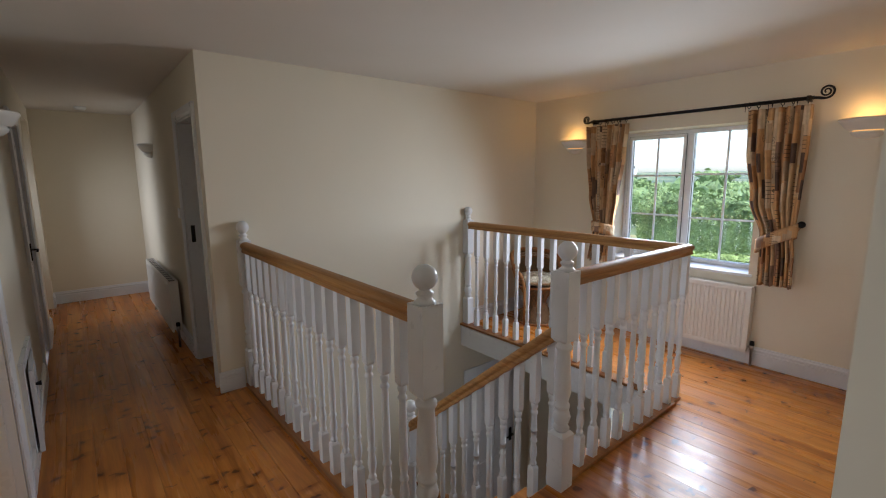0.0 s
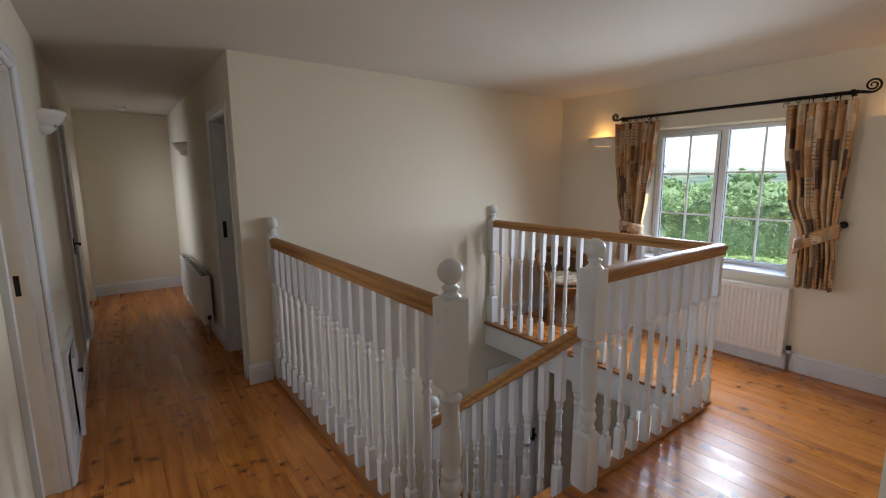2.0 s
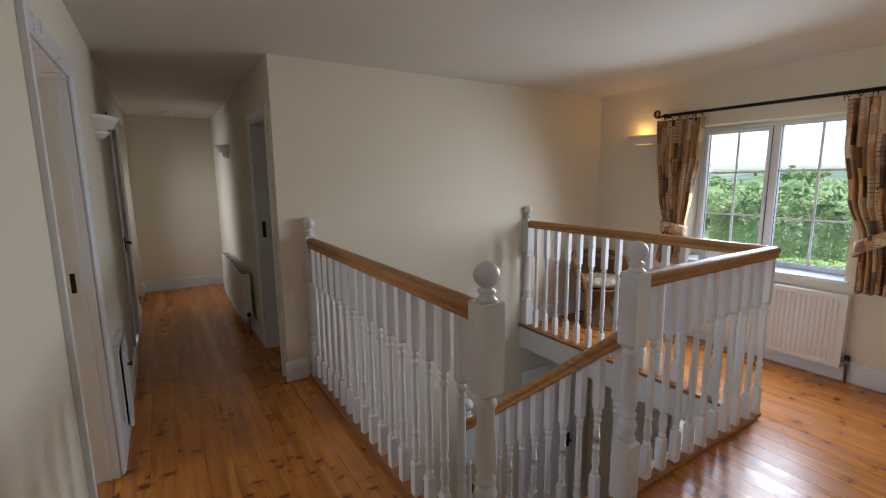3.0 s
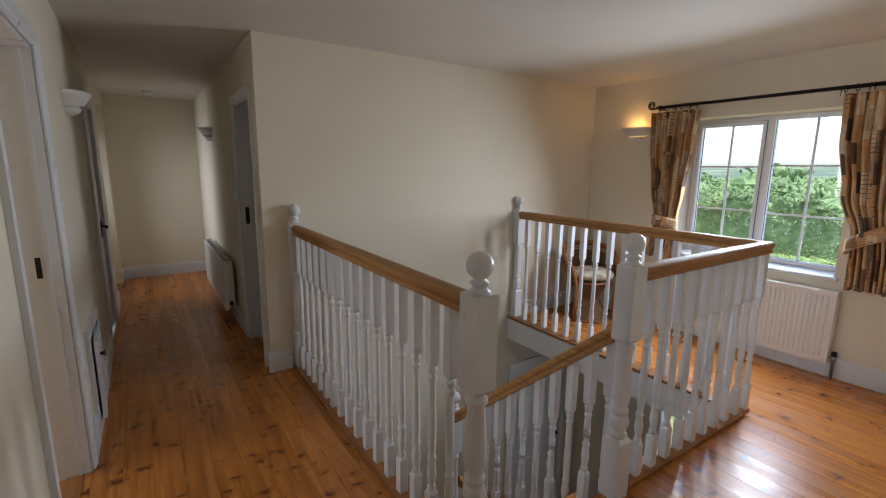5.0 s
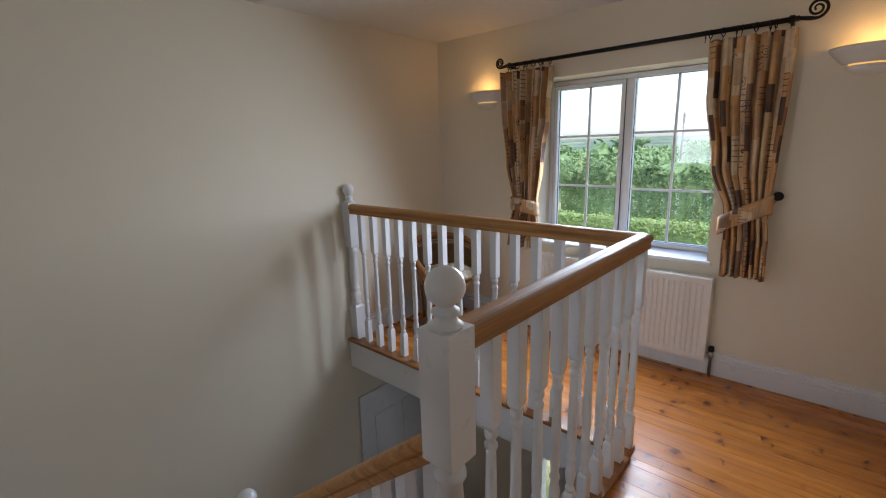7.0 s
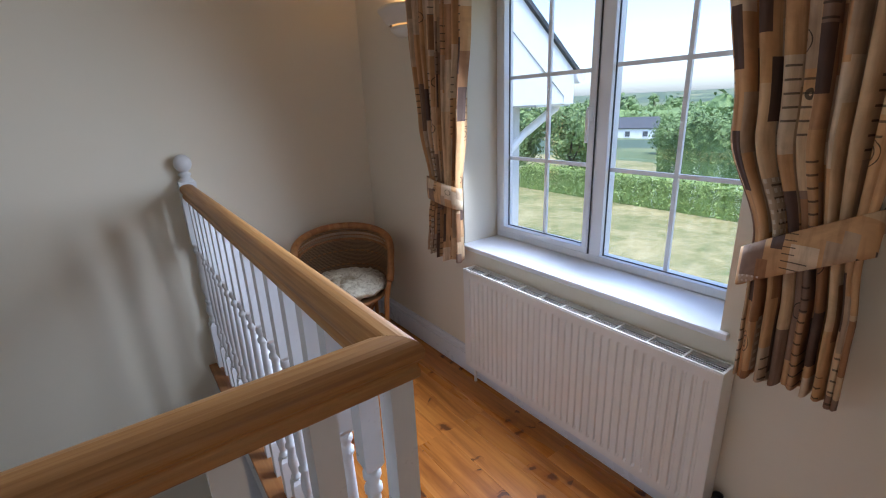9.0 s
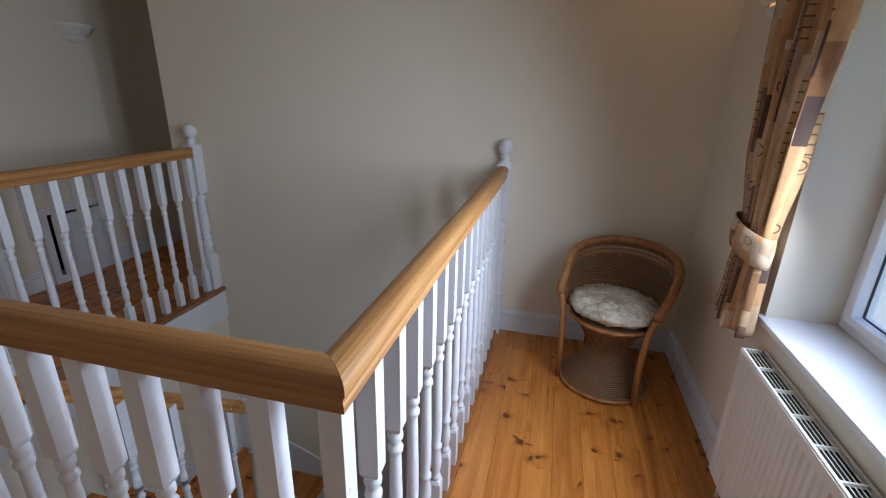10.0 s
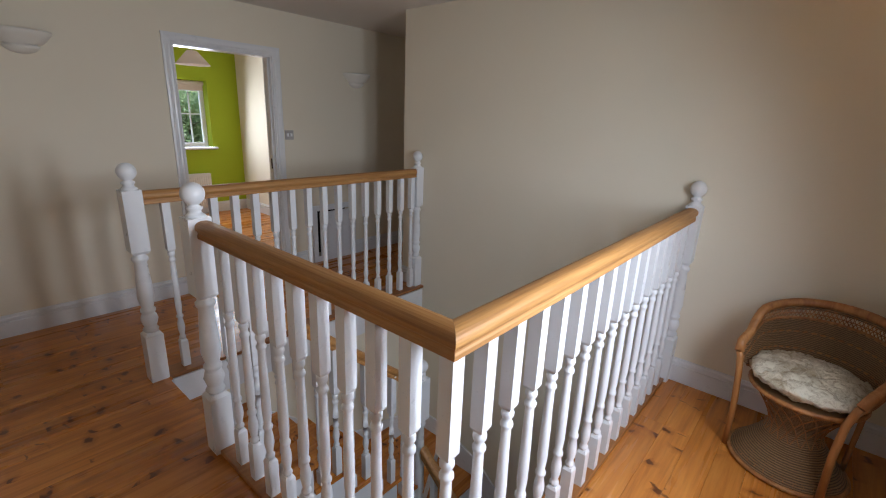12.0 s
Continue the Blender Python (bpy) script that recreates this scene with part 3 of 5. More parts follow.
skirting("baseboard_north", (WX1 + 0.075, YN), (XE - 0.02, YN), (0, -1))
skirting("baseboard_corner", (XC - 0.019, YN), (0.88, YN), (0, -1))
skirting("baseboard_east", (XE, YS + 0.02), (XE, YN), (-1, 0))
skirting("baseboard_south", (0.58, YS), (XE - 0.02, YS), (0, 1))
skirting("baseboard_lobby", (0.60, -1.38), (0.60, YS), (-1, 0))
skirting("baseboard_west", (XW, 0.395), (XW, 1.845), (1, 0))
skirting("baseboard_west_corridor", (XW, 2.82), (XW, 3.06), (1, 0))
skirting("baseboard_west_mid", (XW, 3.62), (XW, 4.47), (1, 0))
skirting("baseboard_west_end", (XW, 5.41), (XW, 6.0), (1, 0))
skirting("baseboard_west_last", (XW, 7.05), (XW, YEND - 0.02), (1, 0))
skirting("baseboard_corridor", (XC, 4.285), (XC, YEND - 0.02), (-1, 0))
skirting("baseboard_end", (XW, YEND), (XC, YEND), (0, -1))
skirting("baseboard_green", (GX, GS), (GX, GN), (1, 0))
skirting("baseboard_green_north", (GX + 0.02, GN), (XW - 0.13, GN), (0, -1))
skirting("baseboard_blue", (BX, -2.6), (BX, GS - 0.13), (1, 0))


ARCH = [(0, 0), (0.070, 0), (0.070, 0.018), (0.055, 0.020), (0.030, 0.014), (0.018, 0.016), (0.008, 0.010), (0, 0.008)]


def doorway(name, x, y0, y1, out, depth, top=2.0, label="white painted door frame"):
    """Lining and moulded architrave of an opening in a wall across x; out: +1 or -1, the side that is seen."""
    ob = tagged(new(name), label, "door frame", kind="structure")
    ob.matrix_basis = pose(x, (y0 + y1) / 2, 0)
    h = (y1 - y0) / 2
    bm = boxes((-out * 0.002, -h, 0, -out * (depth + 0.004), -h + 0.022, top), (-out * 0.002, h - 0.022, 0, -out * (depth + 0.004), h, top), (-out * 0.002, -h + 0.0221, top - 0.022, -out * (depth + 0.004), h - 0.0221, top - 0.001))
    part("lining", bm, WHITE, ob)
    for side in (-1, 1):
        def stn(z, k, s=side):
            return lambda u, v: Vector((out * (v + 0.001), s * (h - 0.010 + u), z + (u if k else 0)))
        part("architrave", sweep(ARCH, [stn(0.001, 0), stn(top - 0.010, 1)]), WHITE, ob)
    part("architrave", sweep(ARCH, [lambda u, v: Vector((out * (v + 0.001), -(h - 0.010 + u), top - 0.010 + u)), lambda u, v: Vector((out * (v + 0.001), (h - 0.010 + u), top - 0.010 + u))]), WHITE, ob)
    return ob


d1 = doorway("door_1", XW, -0.50, 0.315, 1, 0.13)
d2 = doorway("door_2", XW, 1.92, 2.74, 1, 0.13)
part("strike_plate", boxes((-0.100, 0.3850, 0.965, -0.062, 0.3875, 1.125), bev=0.0008), CERAMIC, d2, "pale lock plate")
# the hole's shade as a black patch on the plate, nothing is cut
part("strike_hole_shade", boxes((-0.091, 0.3835, 1.00, -0.071, 0.3852, 1.095)), DARK, d2)
part("door_stop", boxes((-0.05, 0.375, 0, -0.036, 0.3875, 1.975), (-0.05, -0.3875, 0, -0.036, -0.375, 1.975)), WHITE, d2)
d3 = doorway("door_3", XC, 3.55, 4.20, -1, 0.13)
part("strike_plate", boxes((0.03, 0.299, 1.02, 0.06, 0.3025, 1.16)), DARK, d3, "dark lock plate")
d4 = doorway("door_4", XW, 4.55, 5.33, 1, 0.13, label="white panelled door, closed, with a black lever handle")
leaf = boxes((-0.055, -0.364, 0.006, -0.02, 0.364, 1.974))
for zz in ((0.22, 0.85), (1.0, 1.86)):
    for yy in ((-0.27, -0.04), (0.04, 0.27)):
        box(leaf, -0.021, yy[0], zz[0], -0.012, yy[1], zz[1], 0.006)
leafob = part("leaf", leaf, WHITE, d4, "white panelled door leaf")


def lever(parent, x, y, z, s, along):
    bm = boxes((x, y - 0.02, z - 0.075, x + s * 0.008, y + 0.02, z + 0.075), bev=0.003)
    tube([(x + s * 0.005, y, z + 0.02), (x + s * 0.045, y, z + 0.02), (x + s * 0.05, y + along * 0.02, z + 0.022), (x + s * 0.05, y + along * 0.11, z + 0.016)], 0.008, 8, bm)
    return part("door_handle", bm, IRON, parent, "black iron lever handle")


lever(d4, -0.02, 0.315, 0.92, 1, -1)
for zz in (0.25, 1.0, 1.75):
    part("hinge", boxes((-0.02, -0.372, zz - 0.05, -0.008, -0.360, zz + 0.05), bev=0.002), IRON, d4)

# the main window: casement and fixed light, with glazing bars
win = tagged(new("window_1"), "white two-light window with glazing bars above a deep sill", "window", kind="structure")
win.matrix_basis = pose(XE + 0.255, 1.785, 0.745)
HW, HH = 0.613, 1.213


def ring_frame(y0, y1, z0, z1, w, x0, x1, bev=0.004):
    """A rectangular frame of square-section bars, end to end."""
    bm = bmesh.new()
    box(bm, x0, y0, z0, x1, y1, z0 + w, bev)
    box(bm, x0, y0, z1 - w, x1, y1, z1, bev)
    box(bm, x0, y0, z0 + w - 0.001, x1, y0 + w, z1 - w + 0.001, bev)
    box(bm, x0, y1 - w, z0 + w - 0.001, x1, y1, z1 - w + 0.001, bev)
    return bm


wf = ring_frame(-HW, HW, 0.002, HH - 0.002, 0.034, -0.03, 0.04)
box(wf, -0.0295, -0.028, 0.035, 0.0395, 0.028, HH - 0.035, 0.004)
part("window_frame", wf, UPVC, win)
sash = part("casement", ring_frame(0.032, HW - 0.036, 0.038, HH - 0.038, 0.028, -0.042, 0.02), UPVC, win, "white opening casement")
part("seal", ring_frame(0.0285, HW - 0.032, 0.036, HH - 0.036, 0.0030, -0.0345, -0.0301, 0.0), GASKET, win, "thin dark seal round the casement")
part("handle", boxes((-0.062, 0.036, 0.60, -0.0425, 0.056, 0.655), (-0.072, 0.039, 0.515, -0.0615, 0.053, 0.645), bev=0.004), UPVC, sash, "white window handle")
for lo, hi in ((0.060, HW - 0.064), (-HW + 0.034, -0.028)):
    bars = bmesh.new()
    z0, z1 = (0.066, HH - 0.066) if lo > 0 else (0.036, HH - 0.036)
    mid = (lo + hi) / 2
    box(bars, -0.006, mid - 0.008, z0, 0.008, mid + 0.008, z1)
    for f in (0.325, 0.675):
        zz = z0 + (z1 - z0) * f
        box(bars, -0.005, lo, zz - 0.008, 0.007, hi, zz + 0.008)
    part("glazing_bar", bars, UPVC, win)
    part("gasket", ring_frame(lo - 0.001, hi + 0.001, z0 - 0.001, z1 + 0.001, 0.0036, -0.0085, -0.0012, 0.0), GASKET, win, "thin black glazing gasket")
    pane = part("pane", boxes((-0.001, lo - 0.01, z0 - 0.01, 0.002, hi + 0.01, z1 + 0.01)), GLASS, win, "clear glass pane")
    pane.visible_shadow = False
part("window_sill", boxes((-0.275, -HW - 0.03, -0.024, -0.0005, HW + 0.03, 0.0005), bev=0.008), UPVC, win, "white window board")


def small_window(name, x, y0, y1, z0, z1, bars, label):
    ob = tagged(new(name), label, "window", kind="structure")
    ob.matrix_basis = pose(x, (y0 + y1) / 2, z0)
    h, H = (y1 - y0) / 2, z1 - z0
    bm = ring_frame(-h, h, 0.002, H - 0.002, 0.055, -0.03, 0.03)
    box(bm, -0.029, -0.04, 0.05, 0.029, 0.04, H - 0.05)
    part("window_frame", bm, UPVC, ob)
    for s in (-1, 1):
        lo, hi = sorted((s * 0.041, s * (h - 0.056)))
        bb = bmesh.new()
        box(bb, -0.008, (lo + hi) / 2 - 0.009, 0.056, 0.008, (lo + hi) / 2 + 0.009, H - 0.056)
        for k in range(1, bars):
            box(bb, -0.007, lo, H * k / bars - 0.009, 0.007, hi, H * k / bars + 0.009)
        part("glazing_bar", bb, UPVC, ob)
        p = part("pane", boxes((-0.002, lo - 0.005, 0.05, 0.001, hi + 0.005, H - 0.05)), GLASS, ob)
        p.visible_shadow = False
    part("window_sill", boxes((0.031, -h - 0.05, -0.03, 0.25, h + 0.05, 0.001), bev=0.006), UPVC, ob)
    return ob


small_window("window_2", GX - 0.18, 2.66, 3.44, 0.98, 1.90, 2, "small white bedroom window with a roller blind")
small_window("window_3", BX - 0.18, -1.05, 0.62, 0.98, 1.85, 2, "wide white bedroom window under a grey blind")

# doors of the hall below
d5 = tagged(new("door_5"), "pale panelled door, closed, in the hall below", "door", kind="structure")
d5.matrix_basis = pose(3.54, YN, HALL)
bm = boxes((-0.379, 0.012, 0.004, 0.379, 0.05, 2.0))
for xx in ((-0.28, -0.05), (0.05, 0.28)):
    for zz in ((0.2, 0.85), (1.0, 1.82)):
        box(bm, xx[0], 0.004, zz[0], xx[1], 0.013, zz[1], 0.004)
part("leaf", bm, WHITE, d5)
part("architrave", boxes((-0.45, -0.018, 0.001, -0.378, -0.001, 2.075), (0.378, -0.018, 0.001, 0.45, -0.001, 2.075), (-0.3775, -0.018, 2.0, 0.3775, -0.001, 2.075)), WHITE, d5)
hb = boxes((0.30, -0.004, 0.95, 0.34, 0.004, 1.12))
tube([(0.32, 0, 1.05), (0.32, -0.05, 1.05), (0.21, -0.052, 1.045)], 0.009, 8, hb)
part("door_handle", hb, IRON, d5, "black lever handle")
d6 = tagged(new("window_4"), "narrow white glazed side light in the hall below", "window", kind="structure")
d6.matrix_basis = pose(XE, 2.235, HALL)
fr6 = ring_frame(-0.153, 0.153, 0.002, 2.10, 0.055, 0.02, 0.10)
part("frame", fr6, UPVC, d6)
g6 = part("pane", boxes((0.055, -0.10, 0.05, 0.06, 0.10, 2.05)), GLASS, d6)
g6.visible_shadow = False

# ---------------------------------------------------------------- stairs
RISE, GO, SX0, SX1, SY = 0.186, 0.22, WX0 + 0.02, 1.775, 1.27
TR = PINE
stairs = thing("staircase", (0, 0, HALL), "winding staircase with varnished pine treads and white risers", "stairs")


def lift(bm):
    for v in bm.verts:
        v.co.z -= HALL
    return bm


def tread_board(poly, z):
    return lift(prism(poly, z - 0.026, z))


SL = SY - 0.045                                      # riser line of the first step down
for k in range(1, 7):
    y0, y1 = SL + GO * (k - 1), SL + GO * k
    z = -RISE * k
    part("tread", tread_board([(SX0, y0 - 0.001), (SX1 + 0.045, y0 - 0.001), (SX1 + 0.045, y1 + 0.022), (SX0, y1 + 0.022)], z), TR, stairs, "varnished pine tread")
    part("riser", lift(boxes((SX0, y0 - 0.016, z, SX1 + 0.018, y0 - 0.002, z + RISE - 0.027))), WHITE, stairs, "white painted riser")
NX, NY = SX1, SL + GO * 6                             # the newel round which the stairs wind
ya = NY + (NX - SX0) * math.tan(radians(30))
xb = NX - (YN - NY) / math.tan(radians(60))
wind = [([(NX, NY), (SX0, NY), (SX0, ya)], 7), ([(NX, NY), (SX0, ya), (SX0, YN - 0.002), (xb, YN - 0.002)], 8), ([(NX, NY), (xb, YN - 0.002), (NX, YN - 0.002)], 9)]
for poly, k in wind:
    part("tread", tread_board(poly, -RISE * k), TR, stairs, "varnished pine winder tread")
for (a, b), k in (((Vector((NX, NY)), Vector((SX0, NY))), 7), ((Vector((NX, NY)), Vector((SX0, ya))), 8), ((Vector((NX, NY)), Vector((xb, YN - 0.002))), 9), ((Vector((NX, NY)), Vector((NX, YN - 0.002))), 10)):
    d = (b - a).normalized()
    n = Vector((-d.y, d.x)) * 0.006
    part("riser", lift(prism([tuple(a - n), tuple(b - n), tuple(b + n), tuple(a + n)], -RISE * k, -RISE * (k - 1) - 0.027)), WHITE, stairs, "white painted riser")
for k in range(10, 14):
    x0, x1 = NX + GO * (k - 10), NX + GO * (k - 9)
    z = -RISE * k
    part("tread", tread_board([(x0 + 0.006, NY - 0.03), (x1 + 0.022, NY - 0.03), (x1 + 0.022, YN - 0.002), (x0 + 0.006, YN - 0.002)], z), TR, stairs, "varnished pine tread")
    part("riser", lift(boxes((x1 - 0.016, NY - 0.012, z - RISE, x1 - 0.002, YN - 0.002, z - 0.027))), WHITE, stairs, "white painted riser")
# cut string on the open side of the upper flight, closed down to the hall
pts = [(SL - 0.002, HALL), (SL - 0.002, -0.027)]
for k in range(1, 7):
    pts += [(SL + GO * (k - 1), -RISE * k - 0.027), (SL + GO * k, -RISE * k - 0.027)]
pts[1] = (SL - 0.002, -RISE - 0.027)
pts += [(NY, -RISE * 7), (NY, HALL)]
part("string", lift(prism(pts, SX1, SX1 + 0.022, to=lambda u, v, w: (w, u, v))), WHITE, stairs, "white painted string")
pts = [(NX, HALL), (NX, -RISE * 10 - 0.027)]
for k in range(10, 14):
    pts += [(NX + GO * (k - 9), -RISE * k - 0.027), (NX + GO * (k - 9), -RISE * (k + 1) - 0.027)]
pts[-1] = (pts[-1][0], HALL)
part("string", lift(prism(pts, NY - 0.012, NY + 0.008, to=lambda u, v, w: (u, w, v))), WHITE, stairs, "white painted string")
# skirting that climbs the walls beside the steps
climb = [(WX0 + 0.04, -RISE * 8 + 0.17), (xb, -RISE * 8 + 0.17), (NX, -RISE * 9 + 0.17), (NX + 0.9, -RISE * 13 + 0.17), (NX + 0.9, -RISE * 14 + 0.02), (NX, -RISE * 10 - 0.1), (WX0 + 0.04, -RISE * 9 - 0.05)]
part("wall_string", lift(prism(climb, YN - 0.020, YN - 0.003, to=lambda u, v, w: (u, w, v))), WHITE, stairs, "white wall string")
side = [(SY, -0.05), (SY, -0.40), (NY, -RISE * 7 - 0.1), (YN - 0.02, -RISE * 8 - 0.1), (YN - 0.02, -RISE * 8 + 0.17), (NY, -RISE * 7 + 0.17)]
part("wall_string", lift(prism(side, WX0 + 0.001, WX0 + 0.019, to=lambda u, v, w: (w, u, v))), WHITE, stairs, "white wall string")

# ---------------------------------------------------------------- balustrades


def square_turned(bm, w0, w1, blocks, turned, segs=12):
    """blocks: (z0, z1, half width) with chamfered ends; turned: (radius, z) up the shaft."""
    for z0, z1, h in blocks:
        c = min(0.016, h * 0.6)
        lo, hi = (z0 if z0 <= blocks[0][0] + 1e-6 else z0 + c), (z1 - c if z1 < blocks[-1][1] - 1e-6 else z1)
        rings = []
        ws = [(z0, h * (0.72 if lo > z0 else 1)), (lo, h), (hi, h), (z1, h * (0.72 if hi < z1 else 1))]
        for z, w in ws:
            if rings and abs(z - rings[-1][1]) < 1e-6:
                continue
            rings.append(([bm.verts.new((sx * w, sy * w, z)) for sx, sy in ((-1, -1), (1, -1), (1, 1), (-1, 1))], z))
        for (a, _), (b, _) in zip(rings, rings[1:]):
            for i in range(4):
                bm.faces.new((a[i], a[(i + 1) % 4], b[(i + 1) % 4], b[i]))
        bm.faces.new(list(reversed(rings[0][0])))
        bm.faces.new(rings[-1][0])
    lathe(turned, segs, bm)
    return bm


def baluster_mesh(z0, z1, low):
    """A turned baluster between z0 and z1 with a bottom block 'low' high."""
    a, b = z0 + low, z1 - 0.285
    L = b - a
    prof = [(0.0125, a - 0.002), (0.0185, a + 0.010), (0.0185, a + 0.016), (0.0120, a + 0.026), (0.0140, a + 0.035), (0.0200, a + 0.072), (0.0188, a + 0.098), (0.0130, a + 0.132), (0.0190, a + 0.141), (0.0190, a + 0.151), (0.0135, a + 0.160),
            (0.0178, a + 0.21), (0.0172, a + L * 0.55), (0.0142, b - 0.074), (0.0138, b - 0.066), (0.0190, b - 0.058), (0.0190, b - 0.048), (0.0135, b - 0.041), (0.0140, b - 0.030), (0.0190, b - 0.022), (0.0190, b - 0.010), (0.0140, b + 0.002)]
    return mesh_of("baluster", square_turned(bmesh.new(), 0, 0, [(z0, a, 0.0205), (b, z1, 0.0205)], prof, 12), WHITE)


def newel_parts(parent, base=0.0, top=1.105, half=0.045, s=1.0):
    """A turned newel post with a ball finial."""
    a, b = base + 0.30, top - 0.345
    L = b - a
    prof = [(0.030, a - 0.003), (0.041, a + 0.016), (0.030, a + 0.034), (0.035, a + 0.045), (0.044, a + 0.075), (0.036, a + 0.105), (0.029, a + 0.112), (0.038, a + 0.125), (0.038, a + 0.138), (0.029, a + 0.146),
            (0.041, a + 0.20), (0.038, a + L * 0.62), (0.030, b - 0.05), (0.040, b - 0.035), (0.040, b - 0.022), (0.030, b - 0.012), (0.034, b + 0.002)]
    prof = [(r * s, z) for r, z in prof]
    part("post", square_turned(bmesh.new(), 0, 0, [(base, a, half), (b, top, half)], prof, 20), WHITE, parent)
    fin = [(0.038, 0), (0.040, 0.008), (0.030, 0.016), (0.024, 0.026), (0.032, 0.036), (0.032, 0.042), (0.020, 0.050)]
    fin += [(0.046 * math.sin(t), 0.095 - 0.046 * math.cos(t)) for t in [0.45 + i * (math.pi - 0.45) / 9 for i in range(9)]] + [(0.002, 0.141)]
    part("ball_finial", lathe([(r * s, top - 0.002 + z) for r, z in fin], 20), WHITE, parent)


RAILZ = 1.024
HALFRAIL = [(0.028, 0.0), (0.030, 0.003), (0.030, 0.014), (0.0275, 0.019), (0.027, 0.024), (0.029, 0.029), (0.0335, 0.034), (0.0355, 0.040), (0.036, 0.047), (0.0345, 0.054), (0.031, 0.060), (0.025, 0.0655), (0.017, 0.069), (0.008, 0.071)]
RAIL = HALFRAIL + [(-u, v) for u, v in reversed(HALFRAIL)]
LX, RX, RY = 0.934, 3.112, 1.226                     # lines of the balustrades
NA, NB, NC, ND, NL = (LX, 1.211), (1.768, 1.213), (3.118, 3.352), (LX, 3.352), (1.795, 2.548)
bal_full = baluster_mesh(0.022, RAILZ + 0.006, 0.175)


def balustrade(name, label):
    return thing(name, (0, 0, 0), label, "balustrade")


def stand(parent, mesh, x, y, z=0.0):
    ob = new("baluster", mesh)
    ob.parent = parent
    ob.location = (x, y, z)
    return ob


def newel(parent, x, y, z=0.0, half=0.045, s=1.0):
    e = new("newel_post")
    e.parent = parent
    e.location = (x, y, z)
    newel_parts(e, 0.0, 1.105, half, s)
    return e


# along the corridor side
b1 = balustrade("balustrade", "white turned balusters and newels under an oak handrail, beside the corridor")
for x, y, h, s in ((*NA, 0.045, 1.0), (*ND, 0.040, 0.93)):
    newel(b1, x, y, 0, h, s)
for i in range(16):
    y = 1.365 + 0.1278 * i
    if y < 3.30:
        stand(b1, bal_full, LX, y)
part("handrail", sweep(RAIL, [lambda u, v: Vector((LX + u, NA[1] + 0.044, RAILZ + v)), lambda u, v: Vector((LX + u, ND[1] - 0.035, RAILZ + v))]), OAK_Y, b1, "varnished oak handrail")
# along the near edge, round the corner, along the far edge
b2 = balustrade("balustrade", "white turned balusters under an oak handrail that turns a mitred corner")
for x, y, h, s in ((*NB, 0.045, 1.0), (*NC, 0.040, 0.93)):
    newel(b2, x, y, 0, h, s)
for i in range(9):
    stand(b2, bal_full, 1.955 + 0.1285 * i, RY)
stand(b2, bal_full, RX, RY)
for i in range(1, 16):
    y = RY + 0.1325 * i
    stand(b2, bal_full, RX, y)
part("handrail", sweep(RAIL, [lambda u, v: Vector((NB[0] + 0.044, RY - u, RAILZ + v)), lambda u, v: Vector((RX + u, RY - u, RAILZ + v))]), OAK_X, b2, "varnished oak handrail")
part("handrail", sweep(RAIL, [lambda u, v: Vector((RX + u + 0.0006, RY - u, RAILZ + v)), lambda u, v: Vector((RX + u, NC[1] - 0.035, RAILZ + v))]), OAK_Y, b2, "varnished oak handrail")
# down the stairs
b3 = balustrade("balustrade", "sloping oak handrail on white turned balusters down the stairs")
slope = RISE / GO
ztop = 0.746


def rail_z(y):
    return ztop - slope * (y - 1.26)


e = new("newel_post")
e.parent = b3
e.location = (NL[0], NL[1], -1.333)
newel_parts(e, -0.35, 1.105)
part("handrail", sweep(RAIL, [lambda u, v: Vector((NB[0] + u, NB[1] + 0.043, rail_z(NB[1] + 0.043) + v * 1.25)), lambda u, v: Vector((NB[0] + 0.012 + u, NL[1] - 0.043, rail_z(NL[1] - 0.043) + v * 1.25))]), OAK_Y, b3, "varnished oak handrail")
for k in range(1, 7):
    for j, f in enumerate((0.27, 0.77)):
        y = SL + GO * (k - 1 + f)
        z0 = -RISE * k
        if y > NL[1] - 0.06:
            continue
        me = baluster_mesh(0.0, rail_z(y) + 0.016 - z0, 0.10 + 0.09 * j)
        stand(b3, me, SX1 + 0.012, y, z0)
b4 = balustrade("balustrade", "lower sloping oak handrail on white balusters beside the bottom steps")


def rail2_z(x):
    return -0.83 - slope * (x - NL[0])


bx = NX + GO * 4 + 0.05
e = new("newel_post")
e.parent = b4
e.location = (bx, NL[1], HALL)
newel_parts(e, 0.0, 1.105)
part("handrail", sweep(RAIL, [lambda u, v: Vector((NL[0] + 0.043, NL[1] - u, rail2_z(NL[0] + 0.043) + v * 1.25)), lambda u, v: Vector((bx - 0.043, NL[1] - u, rail2_z(bx - 0.043) + v * 1.25))]), OAK_X, b4, "varnished oak handrail")
for k in range(10, 14):
    for j, f in enumerate((0.3, 0.8)):
        x = NX + GO * (k - 10 + f)
        if x > bx - 0.07 or x < NL[0] + 0.06: continue
        z0 = -RISE * k
        stand(b4, baluster_mesh(0.0, rail2_z(x) + 0.016 - z0, 0.10 + 0.09 * j), x, NL[1], z0)

# ---------------------------------------------------------------- things on the landing


